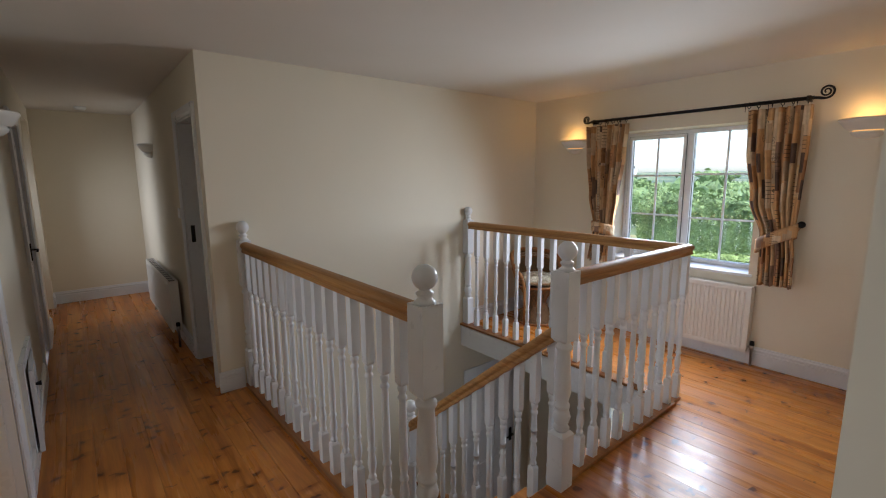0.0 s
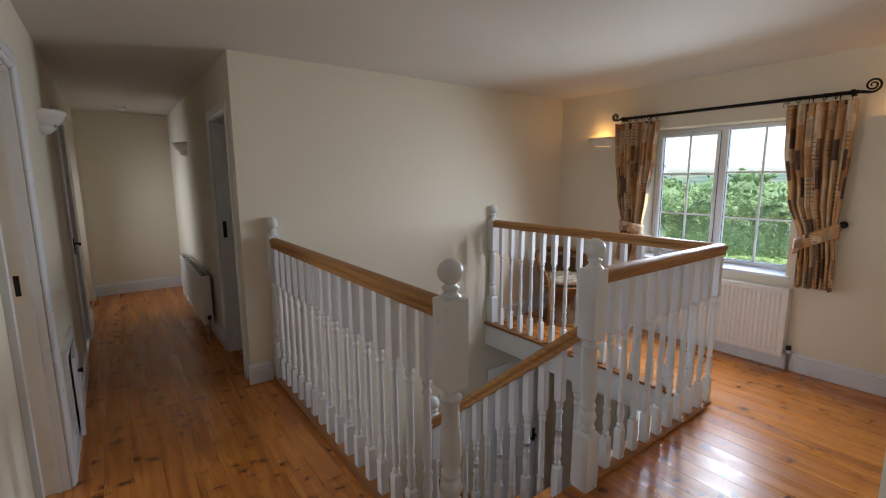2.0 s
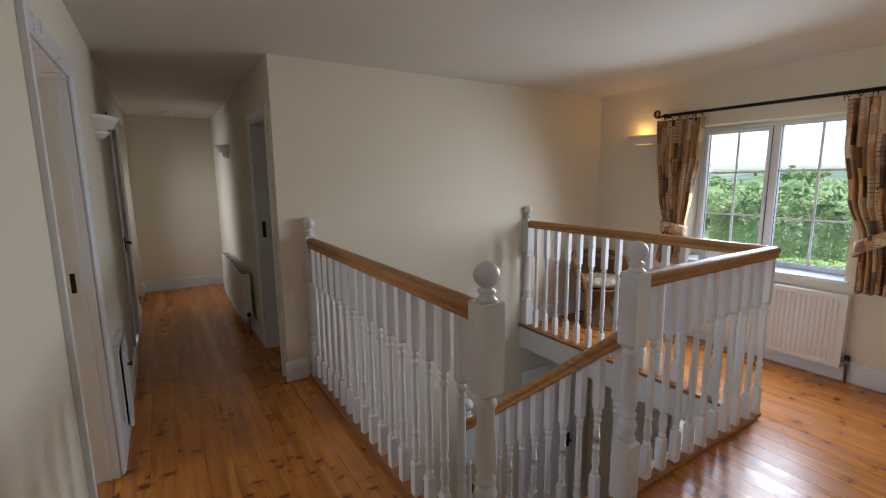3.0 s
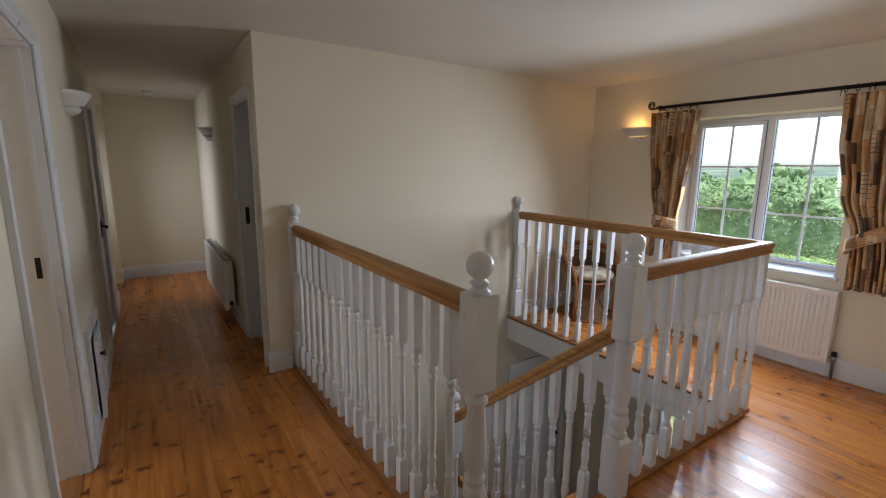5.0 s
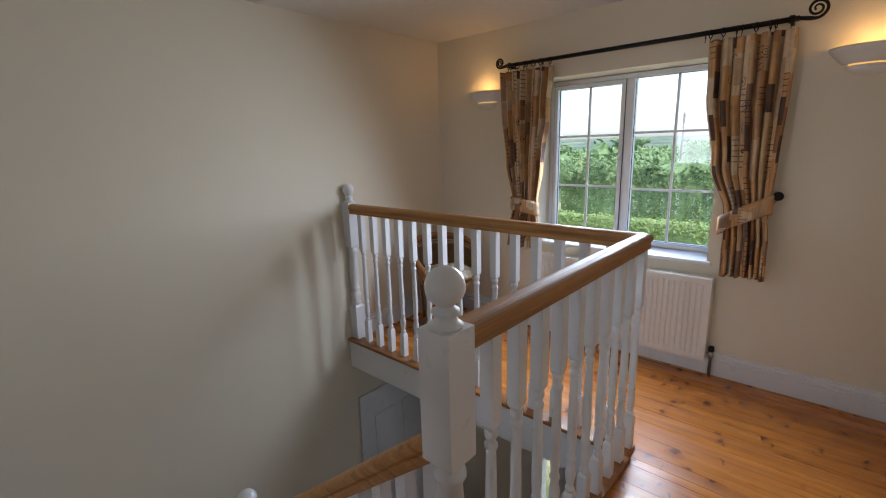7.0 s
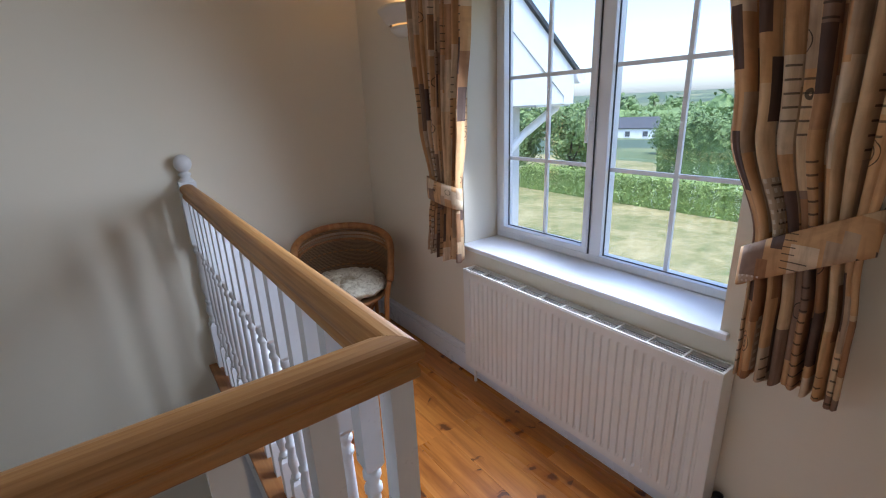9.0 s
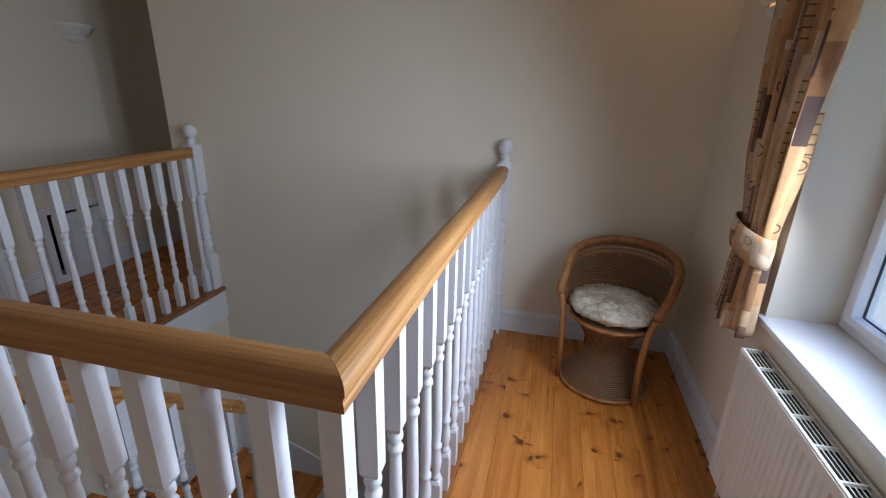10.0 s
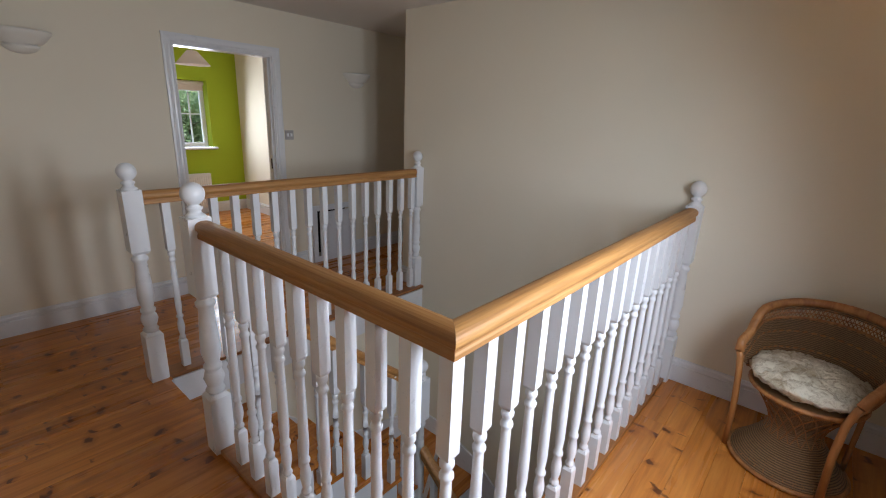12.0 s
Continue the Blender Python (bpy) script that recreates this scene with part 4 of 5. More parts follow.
def radiator(at, length, height, turn, label, group="radiators", valves=True, base=0.10):
    """A panel radiator along its own x, its back at y = 0 and its front towards -y."""
    ob = thing("radiator", at, label, "radiator", group, turn)
    L = length / 2
    d0, d1 = -0.062, -0.035
    n = int(length / 0.0335)
    bm = bmesh.new()
    # fluted front panel, plain at the rim
    zs = [base, base + 0.030, base + 0.045, height - 0.050, height - 0.035, height - 0.005]
    xs = [-L, -L + 0.03]
    step = (length - 0.06) / n
    for i in range(n):
        x = -L + 0.03 + i * step
        xs += [x + step * 0.40, x + step * 0.52, x + step * 0.74, x + step * 0.88]
    xs += [L - 0.03, L]
    grid = []
    for j, z in enumerate(zs):
        row = []
        for i, x in enumerate(xs):
            k = (i - 2) % 4
            inner = 2 <= i < len(xs) - 2 and 2 <= j <= 3
            row.append(bm.verts.new((x, d0 + (0.0065 if inner and k in (1, 2) else 0.0), z)))
        grid.append(row)
    for a, b in zip(grid, grid[1:]):
        for i in range(len(xs) - 1):
            bm.faces.new((a[i], a[i + 1], b[i + 1], b[i]))
    r = bmesh.ops.extrude_face_region(bm, geom=list(bm.faces))
    for v in r["geom"]:
        if isinstance(v, bmesh.types.BMVert):
            v.co.y = -0.047
    part("panel", bm, RADWHITE, ob)
    part("side_cover", boxes((-L - 0.002, d0 + 0.001, base + 0.02, -L + 0.001, 0.018, height + 0.001), bev=0.0008), RADWHITE, ob)
    part("side_cover", boxes((L - 0.001, d0 + 0.001, base + 0.02, L + 0.002, 0.018, height + 0.001), bev=0.0008), RADWHITE, ob)
    part("back_panel", boxes((-L + 0.003, 0.008, base, L - 0.003, 0.018, height - 0.008)), RADWHITE, ob)
    # added black sheet that paints the shade seen through the grille's slots
    part("grille_shade_sheet", boxes((-L + 0.002, -0.045, height - 0.024, L - 0.002, 0.007, height - 0.014)), DARK, ob)
    g = bmesh.new()
    cells = max(3, int(round(length / 0.115)))
    w = (length - 0.006) / cells
    y0, y1 = d0 + 0.003, 0.016
    box(g, -L + 0.002, y0, height - 0.010, L - 0.002, y0 + 0.008, height + 0.001)
    box(g, -L + 0.002, y1 - 0.008, height - 0.010, L - 0.002, y1, height + 0.001)
    for i in range(cells + 1):
        x = -L + 0.003 + w * i
        box(g, x - 0.003, y0 + 0.0081, height - 0.009, x + 0.003, y1 - 0.0081, height + 0.0008)
    part("grille_frame", g, RADWHITE, ob, "white slotted top grille")
    s = bmesh.new()
    for i in range(cells):
        x = -L + 0.003 + w * i
        for k in range(1, 5):
            y = y0 + 0.008 + (y1 - y0 - 0.016) * k / 5
            box(s, x + 0.0031, y - 0.0007, height - 0.0025, x + w - 0.0031, y + 0.0007, height)
    tagged(part("grille_mesh", s, RADWHITE, ob), kind="stuff")
    if valves:
        v = bmesh.new()
        lathe([(0.010, 0.001), (0.010, base + 0.02), (0.016, base + 0.021), (0.016, base + 0.06), (0.010, base + 0.062)], 12, v, (L + 0.03, -0.02, 0))
        tube([(L - 0.01, -0.02, base + 0.045), (L + 0.03, -0.02, base + 0.045)], 0.008, 8, v)
        part("valve", v, STEEL, ob, "metal lockshield valve and pipe")
        part("valve_cap", lathe([(0.017, base + 0.0625), (0.018, base + 0.066), (0.016, base + 0.095), (0.008, base + 0.098)], 14, at=(L + 0.03, -0.02, 0)), IRON, ob, "black valve cap")
        p = tube([(-L + 0.03, -0.02, 0.001), (-L + 0.03, -0.02, base + 0.01)], 0.008, 8)
        part("pipe", p, RADWHITE, ob, "white painted pipe")
    return ob


radiator((XE - 0.024, 1.712, 0), 1.20, 0.652, -90, "white double panel radiator with a slotted top under the window", base=0.11)
radiator((XC - 0.052, 5.42, 0), 1.55, 0.62, -90, "white panel radiator on the corridor wall", base=0.14)


def crescent(r, a, n=14):
    return [(r * math.cos(math.pi * i / n), -a * math.sin(math.pi * i / n)) for i in range(n + 1)]


def half_bowl(levels, bm=None, cap=True):
    """A half dish against a wall, open at the top: (radius, depth, z) from the top down, with an inner skin."""
    bm = bm or bmesh.new()
    rows = []
    for r, a, z in levels:
        rows.append([bm.verts.new((x, y, z)) for x, y in crescent(r, a)])
    for p, q in zip(rows, rows[1:]):
        for i in range(len(p) - 1):
            f = bm.faces.new((p[i], p[i + 1], q[i + 1], q[i]))
            f.smooth = True
    if cap:
        bm.faces.new(rows[-1])
    return bm


def sconce(y, x, turn, lit, z=1.915):
    ob = thing("wall_sconce", (x, y, z), "cream plaster half-bowl wall light, " + ("lit with a warm glow" if lit else "unlit"), "wall light", "wall sconces", turn)
    bm = half_bowl([(0.140, 0.105, -0.006), (0.163, 0.125, 0.0), (0.165, 0.127, -0.012), (0.150, 0.115, -0.03), (0.120, 0.092, -0.066), (0.098, 0.076, -0.082)], cap=False)
    half_bowl([(0.140, 0.105, -0.006), (0.110, 0.084, -0.06), (0.060, 0.045, -0.080)], bm)
    part("bowl", bm, CERAMIC, ob)
    part("lower_dish", half_bowl([(0.085, 0.064, -0.089), (0.094, 0.072, -0.092), (0.086, 0.066, -0.108), (0.058, 0.044, -0.128), (0.02, 0.016, -0.138)]), CERAMIC, ob)
    slot = half_bowl([(0.082, 0.062, -0.080), (0.082, 0.062, -0.092)])
    part("light_slot", slot, BULB if lit else CERAMIC, ob, "glowing slot" if lit else "")
    if lit:
        part("bulb", lathe([(0.004, -0.045), (0.018, -0.03), (0.024, -0.012), (0.012, 0.004), (0.002, 0.008)], 10, at=(0, -0.05, 0)), BULB, ob, "glowing bulb")
    return ob


for y, lit in ((2.85, True), (0.565, True)):
    sconce(y, XE - 0.001, -90, lit)
    lamp("sconce_light", "POINT", 0.30, pose(XE - 0.092, y, 1.930), (1, 0.54, 0.17), soft=0.045)
sconce(1.07, XW + 0.001, 90, False, 1.945)
sconce(3.66, XW + 0.001, 90, False, 1.925)
sconce(5.72, XC - 0.001, -90, False, 1.905)

# curtain rod with scrolls and rings
rod = thing("curtain_rod", (XE - 0.085, 1.75, 2.075), "black wrought iron curtain rod with spiral ends and rings", "curtain rod")
part("rod", tube([(0, -0.89, 0), (0, 0.87, 0)], 0.0135, 12), IRON, rod)


def scroll(y, s, size, turns):
    pts = [(0, y, 0)]
    n = 44
    for i in range(n + 1):
        f = i / n
        r = size * (1 - 0.82 * f)
        a = -math.pi / 2 + f * turns * 2 * math.pi
        pts.append((0, y + s * (size * 1.5 + r * math.cos(a)), size * 0.75 + r * math.sin(a) * 1.0))
    pts = [pts[0], (0, y + s * size * 0.5, -0.004), (0, y + s * size, -size * 0.2)] + pts[1:]
    return tube(pts, [0.010] * 3 + [0.0075 - 0.003 * i / n for i in range(n + 1)], 8)


part("finial", scroll(-0.89, -1, 0.045, 1.9), IRON, rod, "black iron spiral")
part("finial", scroll(0.87, 1, 0.036, 1.9), IRON, rod, "black iron spiral")
for y in (-0.86, 0.84):
    bm = tube([(0, y, -0.012), (0.084, y, -0.012)], 0.008, 8)
    lathe([(0.013, -0.018), (0.016, 0), (0.013, 0.018)], 10, bm, (0, y, 0))
    part("bracket", bm, IRON, rod)
ring_bm = tube([(0.022 * math.sin(2 * math.pi * i / 16), 0, -0.008 + 0.022 * math.cos(2 * math.pi * i / 16)) for i in range(16)], 0.0028, 6, closed=True)
tube([(0, 0, -0.030), (0, 0.001, -0.052)], 0.002, 6, ring_bm)
ring_me = mesh_of("ring", ring_bm, IRON)
for lo, hi in ((0.50, 0.86), (-0.86, -0.46)):
    for i in range(9):
        o = new("ring", ring_me)
        o.parent = rod
        o.location = (0, lo + (hi - lo) * (i + 0.3 * math.sin(i * 2.1)) / 8, 0)
        o.rotation_euler = (0, 0, 0.35 * math.sin(i * 1.7))


def curtain_cloth(edges, folds, seed, amp=0.032):
    """edges: (z, y left, y right, depth) from the top down; a pleated cloth with thickness and a printed pattern."""
    rnd = random.Random(seed)
    nu, nv = 120, 60
    zt, zb = edges[0][0], edges[-1][0]
    ph = [rnd.uniform(0, 6.28) for _ in range(4)]

    def at(z):
        for a, b in zip(edges, edges[1:]):
            if a[0] >= z >= b[0]:
                f = (a[0] - z) / (a[0] - b[0] + 1e-9)
                f = f * f * (3 - 2 * f)
                return [a[i] + (b[i] - a[i]) * f for i in (1, 2, 3)]
        return edges[-1][1:]

    bm = bmesh.new()
    uvl = bm.loops.layers.uv.new("print")
    front, uvs = [], {}
    for j in range(nv + 1):
        z = zt + (zb - zt) * j / nv
        ya, yb, dep = at(z)
        row = []
        for i in range(nu + 1):
            u = i / nu
            w = 2 * math.pi * folds * u
            f = math.sin(w + 0.5 * math.sin(w * 0.37 + ph[0]) + 0.35 * math.sin(3.1 * (zt - z) + ph[1])) + 0.35 * math.sin(2.3 * w + ph[2] + 1.3 * (zt - z))
            y = ya + (yb - ya) * (u + 0.018 * math.sin(w + 1.2 + ph[3]))
            x = -dep * f - 0.012 * math.sin(5 * u + ph[3]) * (zt - z)
            v = bm.verts.new((x, y, z + (0.008 * math.sin(w * 0.5 + ph[0]) if j == nv else 0)))
            uvs[v] = (u * 1.15, (zt - z))
            row.append(v)
        front.append(row)
    for a, b in zip(front, front[1:]):
        for i in range(nu):
            f = bm.faces.new((a[i], a[i + 1], b[i + 1], b[i]))
            f.smooth = True
            for lp in f.loops:
                lp[uvl].uv = uvs[lp.vert]
    return bm


def curtain(name, at, edges, folds, seed, tie, label):
    ob = thing(name, at, label, "curtain", "window curtains")
    cl = part("cloth", curtain_cloth(edges, folds, seed), CURTAIN, ob)
    mod = cl.modifiers.new("thickness", "SOLIDIFY")
    mod.thickness = 0.004
    # gathered tie band
    z, ya, yb, hook = tie
    bm = bmesh.new()
    uvl = bm.loops.layers.uv.new("print")
    n, rows = 40, []
    cy, hw = (ya + yb) / 2, (yb - ya) / 2
    for k in range(5):
        q = k / 4 - 0.5
        row = []
        for i in range(n):
            a = 2 * math.pi * i / n
            y = cy + (hw + 0.012) * math.cos(a)
            x = (0.055 + 0.006 * (1 - 4 * q * q)) * math.sin(a)
            sag = 0.035 * (y - cy) / (hw + 0.01) * hook - 0.012 * math.sin(a)
            row.append(bm.verts.new((x - 0.006, y, z + q * 0.105 + sag)))
        rows.append(row)
    for p, r in zip(rows, rows[1:]):
        for i in range(n):
            f = bm.faces.new((p[i], p[(i + 1) % n], r[(i + 1) % n], r[i]))
            f.smooth = True
            for lp in f.loops:
                lp[uvl].uv = (lp.vert.co.y * 1.7 + 0.3, lp.vert.co.z * 1.7 + lp.vert.co.x)
    tb = part("tieback", bm, CURTAIN, ob, "gathered tie band of the same print")
    m2 = tb.modifiers.new("thickness", "SOLIDIFY")
    m2.thickness = 0.005
    return ob


curtain("curtain", (XE - 0.085, 0, 0), [(2.03, 2.225, 2.665, 0.028), (1.75, 2.245, 2.645, 0.034), (1.35, 2.285, 2.60, 0.034), (1.03, 2.325, 2.545, 0.022), (0.86, 2.325, 2.575, 0.026), (0.685, 2.325, 2.60, 0.030)], 7.5, 5, (1.02, 2.325, 2.55, 0.5), "tan and brown patchwork print curtain, tied back")
curtain("curtain", (XE - 0.085, 0, 0), [(2.03, 0.865, 1.262, 0.030), (1.75, 0.865, 1.25, 0.038), (1.35, 0.875, 1.19, 0.038), (1.07, 0.885, 1.095, 0.026), (0.90, 0.868, 1.085, 0.030), (0.695, 0.862, 1.08, 0.034)], 7.0, 11, (1.06, 0.872, 1.108, -2.0), "tan and brown patchwork print curtain, tied back to a knob")
kb = thing("curtain_holdback", (XE - 0.001, 0.845, 1.177), "black round curtain holdback knob", "curtain holdback", turn=-90)
part("stem", tube([(0, 0, 0), (0, -0.075, 0)], 0.006, 8), IRON, kb)
kn = lathe([(0.004, -0.012), (0.02, -0.009), (0.026, 0), (0.02, 0.009), (0.004, 0.012)], 14)
bmesh.ops.rotate(kn, verts=kn.verts, cent=(0, 0, 0), matrix=Matrix.Rotation(radians(90), 3, "X"))
bmesh.ops.translate(kn, verts=kn.verts, vec=(0, -0.085, 0))
part("knob", kn, IRON, kb)
part("strap", tube([(0, -0.07, -0.004), (-0.03, -0.075, -0.05), (-0.07, -0.08, -0.085)], 0.012, 8), CURTAIN, kb, "tie band end looped over the knob")

# rattan tub chair in the corner
chair = thing("tub_chair", (3.782, 2.985, 0), "woven rattan tub chair with an hourglass base", "chair", turn=-24)


def arch(f):
    """The rim of arms and back, from one front foot's top to the other; f from -1 to 1."""
    a = f * radians(118)
    x = 0.272 * math.sin(a)
    y = 0.02 + 0.235 * math.cos(a) - (0.05 if abs(f) > 0.92 else 0)
    z = 0.60 + 0.145 * math.cos(f * math.pi / 2) ** 0.7 - 0.10 * max(0, abs(f) - 0.72) / 0.28
    return Vector((x, y, z))


rim = [arch(-1 + 2 * i / 40) for i in range(41)]
legl = [(-0.205, -0.135, 0.0), (-0.205, -0.145, 0.25), (-0.215, -0.15, 0.40), (-0.232, -0.14, 0.48)]
legr = [(-x, y, z) for x, y, z in legl]
part("rim", tube(rim, 0.021, 10), RATTAN, chair, "thick wrapped cane rim")
for lg in (legl, legr):
    end = rim[0] if lg is legl else rim[-1]
    part("front_leg", tube(lg + [end], 0.015, 10), RATTAN, chair)
for s in (-1, 1):
    part("back_leg", tube([(s * 0.16, 0.13, 0), (s * 0.17, 0.15, 0.4)], 0.011, 8), RATTAN, chair)


def seat_ring(f, r=0.205):
    a = f * radians(118)
    return Vector((r * math.sin(a), 0.015 + r * 0.9 * math.cos(a), 0.405))


back = bmesh.new()
rows = []
for j in range(15):
    q = j / 14
    row = []
    for i in range(61):
        f = -1 + 2 * i / 60
        p = seat_ring(f).lerp(arch(f) + Vector((0, 0, -0.012)), q)
        bulge = 0.016 * math.sin(q * math.pi)
        d = Vector((p.x, p.y, 0)).normalized()
        row.append(back.verts.new(p + d * (bulge + 0.0025 * (1 if (i + j) % 2 else -1))))
    rows.append(row)
for j, (a, b) in enumerate(zip(rows, rows[1:])):
    for i in range(60):
        if j in (11, 12) and 2 < i < 57:
            continue                                 # the open lattice band under the rim
        back.faces.new((a[i], a[i + 1], b[i + 1], b[i])).smooth = True
bp = part("woven_back", back, WICKER, chair, "open-woven wicker back and arms")
sm = bp.modifiers.new("thickness", "SOLIDIFY")
sm.thickness = 0.006
st = bmesh.new()


def on_back(f, q):
    """A point on the woven back: f round it, q from the seat up to the rim."""
    f = min(1.0, max(-1.0, f))
    p = seat_ring(f).lerp(arch(f) + Vector((0, 0, -0.012)), q)
    return p + Vector((p.x, p.y, 0)).normalized() * (0.016 * math.sin(q * math.pi))


for i in range(64):
    f = -0.96 + 1.92 * i / 63
    for lean in (-0.035, 0.035):                     # crossing canes of the lattice band
        tube([on_back(f - lean, 0.76), on_back(f + lean, 0.95)], 0.0022, 4, st)
for i in range(61):
    f = -0.98 + 1.96 * i / 60
    tube([on_back(f, q / 4 * 0.78) for q in range(5)], 0.0026, 4, st)
for q, r in ((0.30, 0.0075), (0.56, 0.0075), (0.775, 0.0085), (0.86, 0.0028), (0.94, 0.006)):
    tube([on_back(-1 + i / 24, q) for i in range(49)], r, 6, st)
tagged(part("cane_lattice", st, RATTAN, chair), kind="stuff")
hour = lathe([(0.215, 0.004), (0.228, 0.012), (0.226, 0.028), (0.195, 0.065), (0.150, 0.12), (0.115, 0.175), (0.100, 0.22), (0.112, 0.27), (0.150, 0.33), (0.190, 0.37), (0.207, 0.39), (0.200, 0.40)], 40)
part("base_drum", hour, WICKER, chair, "woven hourglass base")
hs = bmesh.new()
for i in range(36):
    a0 = 2 * math.pi * i / 36
    for tw in (1.0, -1.0):
        pts = []
        for k in range(9):
            q = k / 8
            r = 0.103 + (0.115 if q < 0.5 else 0.095) * abs(2 * q - 1) ** 1.45
            a = a0 + tw * 1.25 * (q - 0.5)
            pts.append((r * math.cos(a), r * math.sin(a), 0.035 + 0.345 * q))
        if i % 2 == 0: tube(pts, 0.0028, 4, hs)
tagged(part("cane_twist", hs, RATTAN, chair), kind="stuff")
for z, r in ((0.014, 0.230), (0.395, 0.212)):
    part("hoop", tube([(r * math.cos(2 * math.pi * i / 32), r * math.sin(2 * math.pi * i / 32), z) for i in range(32)], 0.011, 8, closed=True), RATTAN, chair)
cush = thing("seat_cushion", (3.782, 2.975, 0.404), "round shaggy cream fur cushion on the rattan chair", "cushion", turn=-24)
cb = bmesh.new()
bmesh.ops.create_uvsphere(cb, u_segments=72, v_segments=40, radius=1.0)
for v in cb.verts:
    p = v.co.copy()
    r = 0.226 * (1 + 0.06 * noise.noise(p * 3))
    k = noise.fractal(Vector((p.x * 7, p.y * 7, p.z * 3)), 0.8, 2.1, 4) * 0.010
    rid = 0.007 * abs(math.sin(11 * math.atan2(p.y, p.x) + 2.5 * noise.noise(p * 4))) * (1 - abs(p.z))
    v.co = Vector((p.x * (r + rid), p.y * (r * 0.95 + rid), 0.056 + 0.062 * p.z + k * 1.5))
    if v.co.z < 0.002: v.co.z = 0.002
for f in cb.faces: f.smooth = True
part("fur_cover", cb, FUR, cush)

# small fixtures
sw = thing("light_switch", (XW + 0.0005, 2.862, 1.315), "double light switch with a satin grey plate", "light switch", turn=90)
part("plate", boxes((-0.043, -0.008, -0.043, 0.043, 0, 0.043), bev=0.003), PLATE, sw, "satin grey plate")
for s in (-1, 1):
    part("rocker", boxes((s * 0.018 - 0.010, -0.012, -0.014, s * 0.018 + 0.010, -0.007, 0.014), bev=0.002), UPVC, sw)
sw2 = thing("light_switch", (XC - 0.0005, 4.42, 1.25), "white light switch on the corridor wall", "light switch", turn=-90)
part("plate", boxes((-0.043, -0.008, -0.043, 0.043, 0, 0.043), bev=0.003), UPVC, sw2)
part("rocker", boxes((-0.012, -0.012, -0.018, 0.012, -0.007, 0.018), bev=0.002), UPVC, sw2)
sd = thing("smoke_alarm", (0.20, 6.75, ZC - 0.0005), "white round smoke alarm on the corridor ceiling", "smoke alarm")
part("housing", lathe([(0.02, -0.04), (0.045, -0.038), (0.055, -0.022), (0.06, -0.012), (0.06, 0)], 24), UPVC, sd)
ht = thing("access_hatch", (XW, 3.34, 0.0), "low white panelled cupboard door, slightly ajar, with a black knob", "cupboard door", turn=90)
part("hatch_frame", boxes((-0.275, -0.020, 0.001, -0.219, -0.0005, 0.605), (0.219, -0.020, 0.001, 0.275, -0.0005, 0.605), (-0.2188, -0.020, 0.549, 0.2188, -0.0005, 0.605), (-0.2188, -0.020, 0.001, 0.2188, -0.0005, 0.061)), WHITE, ht)
# black sheet stands for the shade inside the cupboard
part("recess_shade_sheet", boxes((-0.217, 0.10, 0.062, 0.217, 0.12, 0.548)), DARK, ht, "black sheet for the unlit space behind the door")
lid = boxes((0, -0.02, 0.066, 0.412, 0, 0.534))
box(lid, 0.05, -0.025, 0.12, 0.345, -0.019, 0.48, 0.005)
lo = part("hatch_door", lid, WHITE, ht, "white panelled door")
lo.location, lo.rotation_euler = (0.212, -0.006, 0), (0, 0, radians(180 + 3.2))
for v in lo.data.vertices: v.co.y = -v.co.y
kh = tube([(0.36, 0.02, 0.44), (0.36, 0.045, 0.44)], [0.007, 0.015], 10)
part("knob", kh, IRON, lo, "small black knob")

# ---------------------------------------------------------------- green bedroom
radiator((GX + 0.026, 3.02, 0), 0.62, 0.60, 90, "white panel radiator under the small window", valves=False)
pend = thing("pendant_lamp", (-1.95, 2.72, 0), "pale coolie lampshade hanging from the bedroom ceiling", "pendant lamp")
part("cord", tube([(0, 0, 2.13), (0, 0, ZC - 0.002)], 0.004, 6), UPVC, pend)
shade = lathe([(0.175, 1.985), (0.05, 2.13)], 28, close=False)
so = part("shade", shade, PAPERSHADE, pend, "pale cloth coolie shade")
so.modifiers.new("thickness", "SOLIDIFY").thickness = 0.004
bl = thing("roller_blind", (GX - 0.06, 3.05, 1.90), "cream roller blind, rolled up over the small window", "window blind")
part("roll", tube([(0, -0.36, -0.035), (0, 0.36, -0.035)], 0.028, 14), PAPERSHADE, bl)
part("cloth", boxes((-0.002, -0.35, -0.13, 0.002, 0.35, -0.04)), PAPERSHADE, bl)
part("bottom_bar", boxes((-0.006, -0.35, -0.145, 0.006, 0.35, -0.1301), bev=0.002), UPVC, bl)

# ---------------------------------------------------------------- blue bedroom
radiator((BX + 0.026, 0.08, 0), 1.3, 0.62, 90, "white panel radiator below the bedroom window", valves=False)
rb = thing("roman_blind", (BX + 0.02, -0.215, 1.88), "grey folded roman blind at the top of the window", "window blind")
for k in range(4):
    part("fold", boxes((0.0 + 0.012 * k, -0.86, -0.10 - 0.07 * (3 - k), 0.012 + 0.012 * k - 0.0005, 0.86, 0.0), bev=0.004), GREYCLOTH, rb)
part("pelmet", boxes((0.0, -0.88, 0.001, 0.06, 0.88, 0.05), bev=0.004), BLUEPAINT, rb)
cab = thing("bedside_cabinet", (-2.99, -0.07, 0), "dark blue painted bedside cabinet with a raised upper shelf", "bedside cabinet")
part("plinth", boxes((-0.20, -0.165, 0.002, 0.20, 0.165, 0.06), bev=0.004), BLUEPAINT, cab)
part("body", boxes((-0.19, -0.155, 0.0605, 0.19, 0.155, 0.385)), BLUEPAINT, cab)
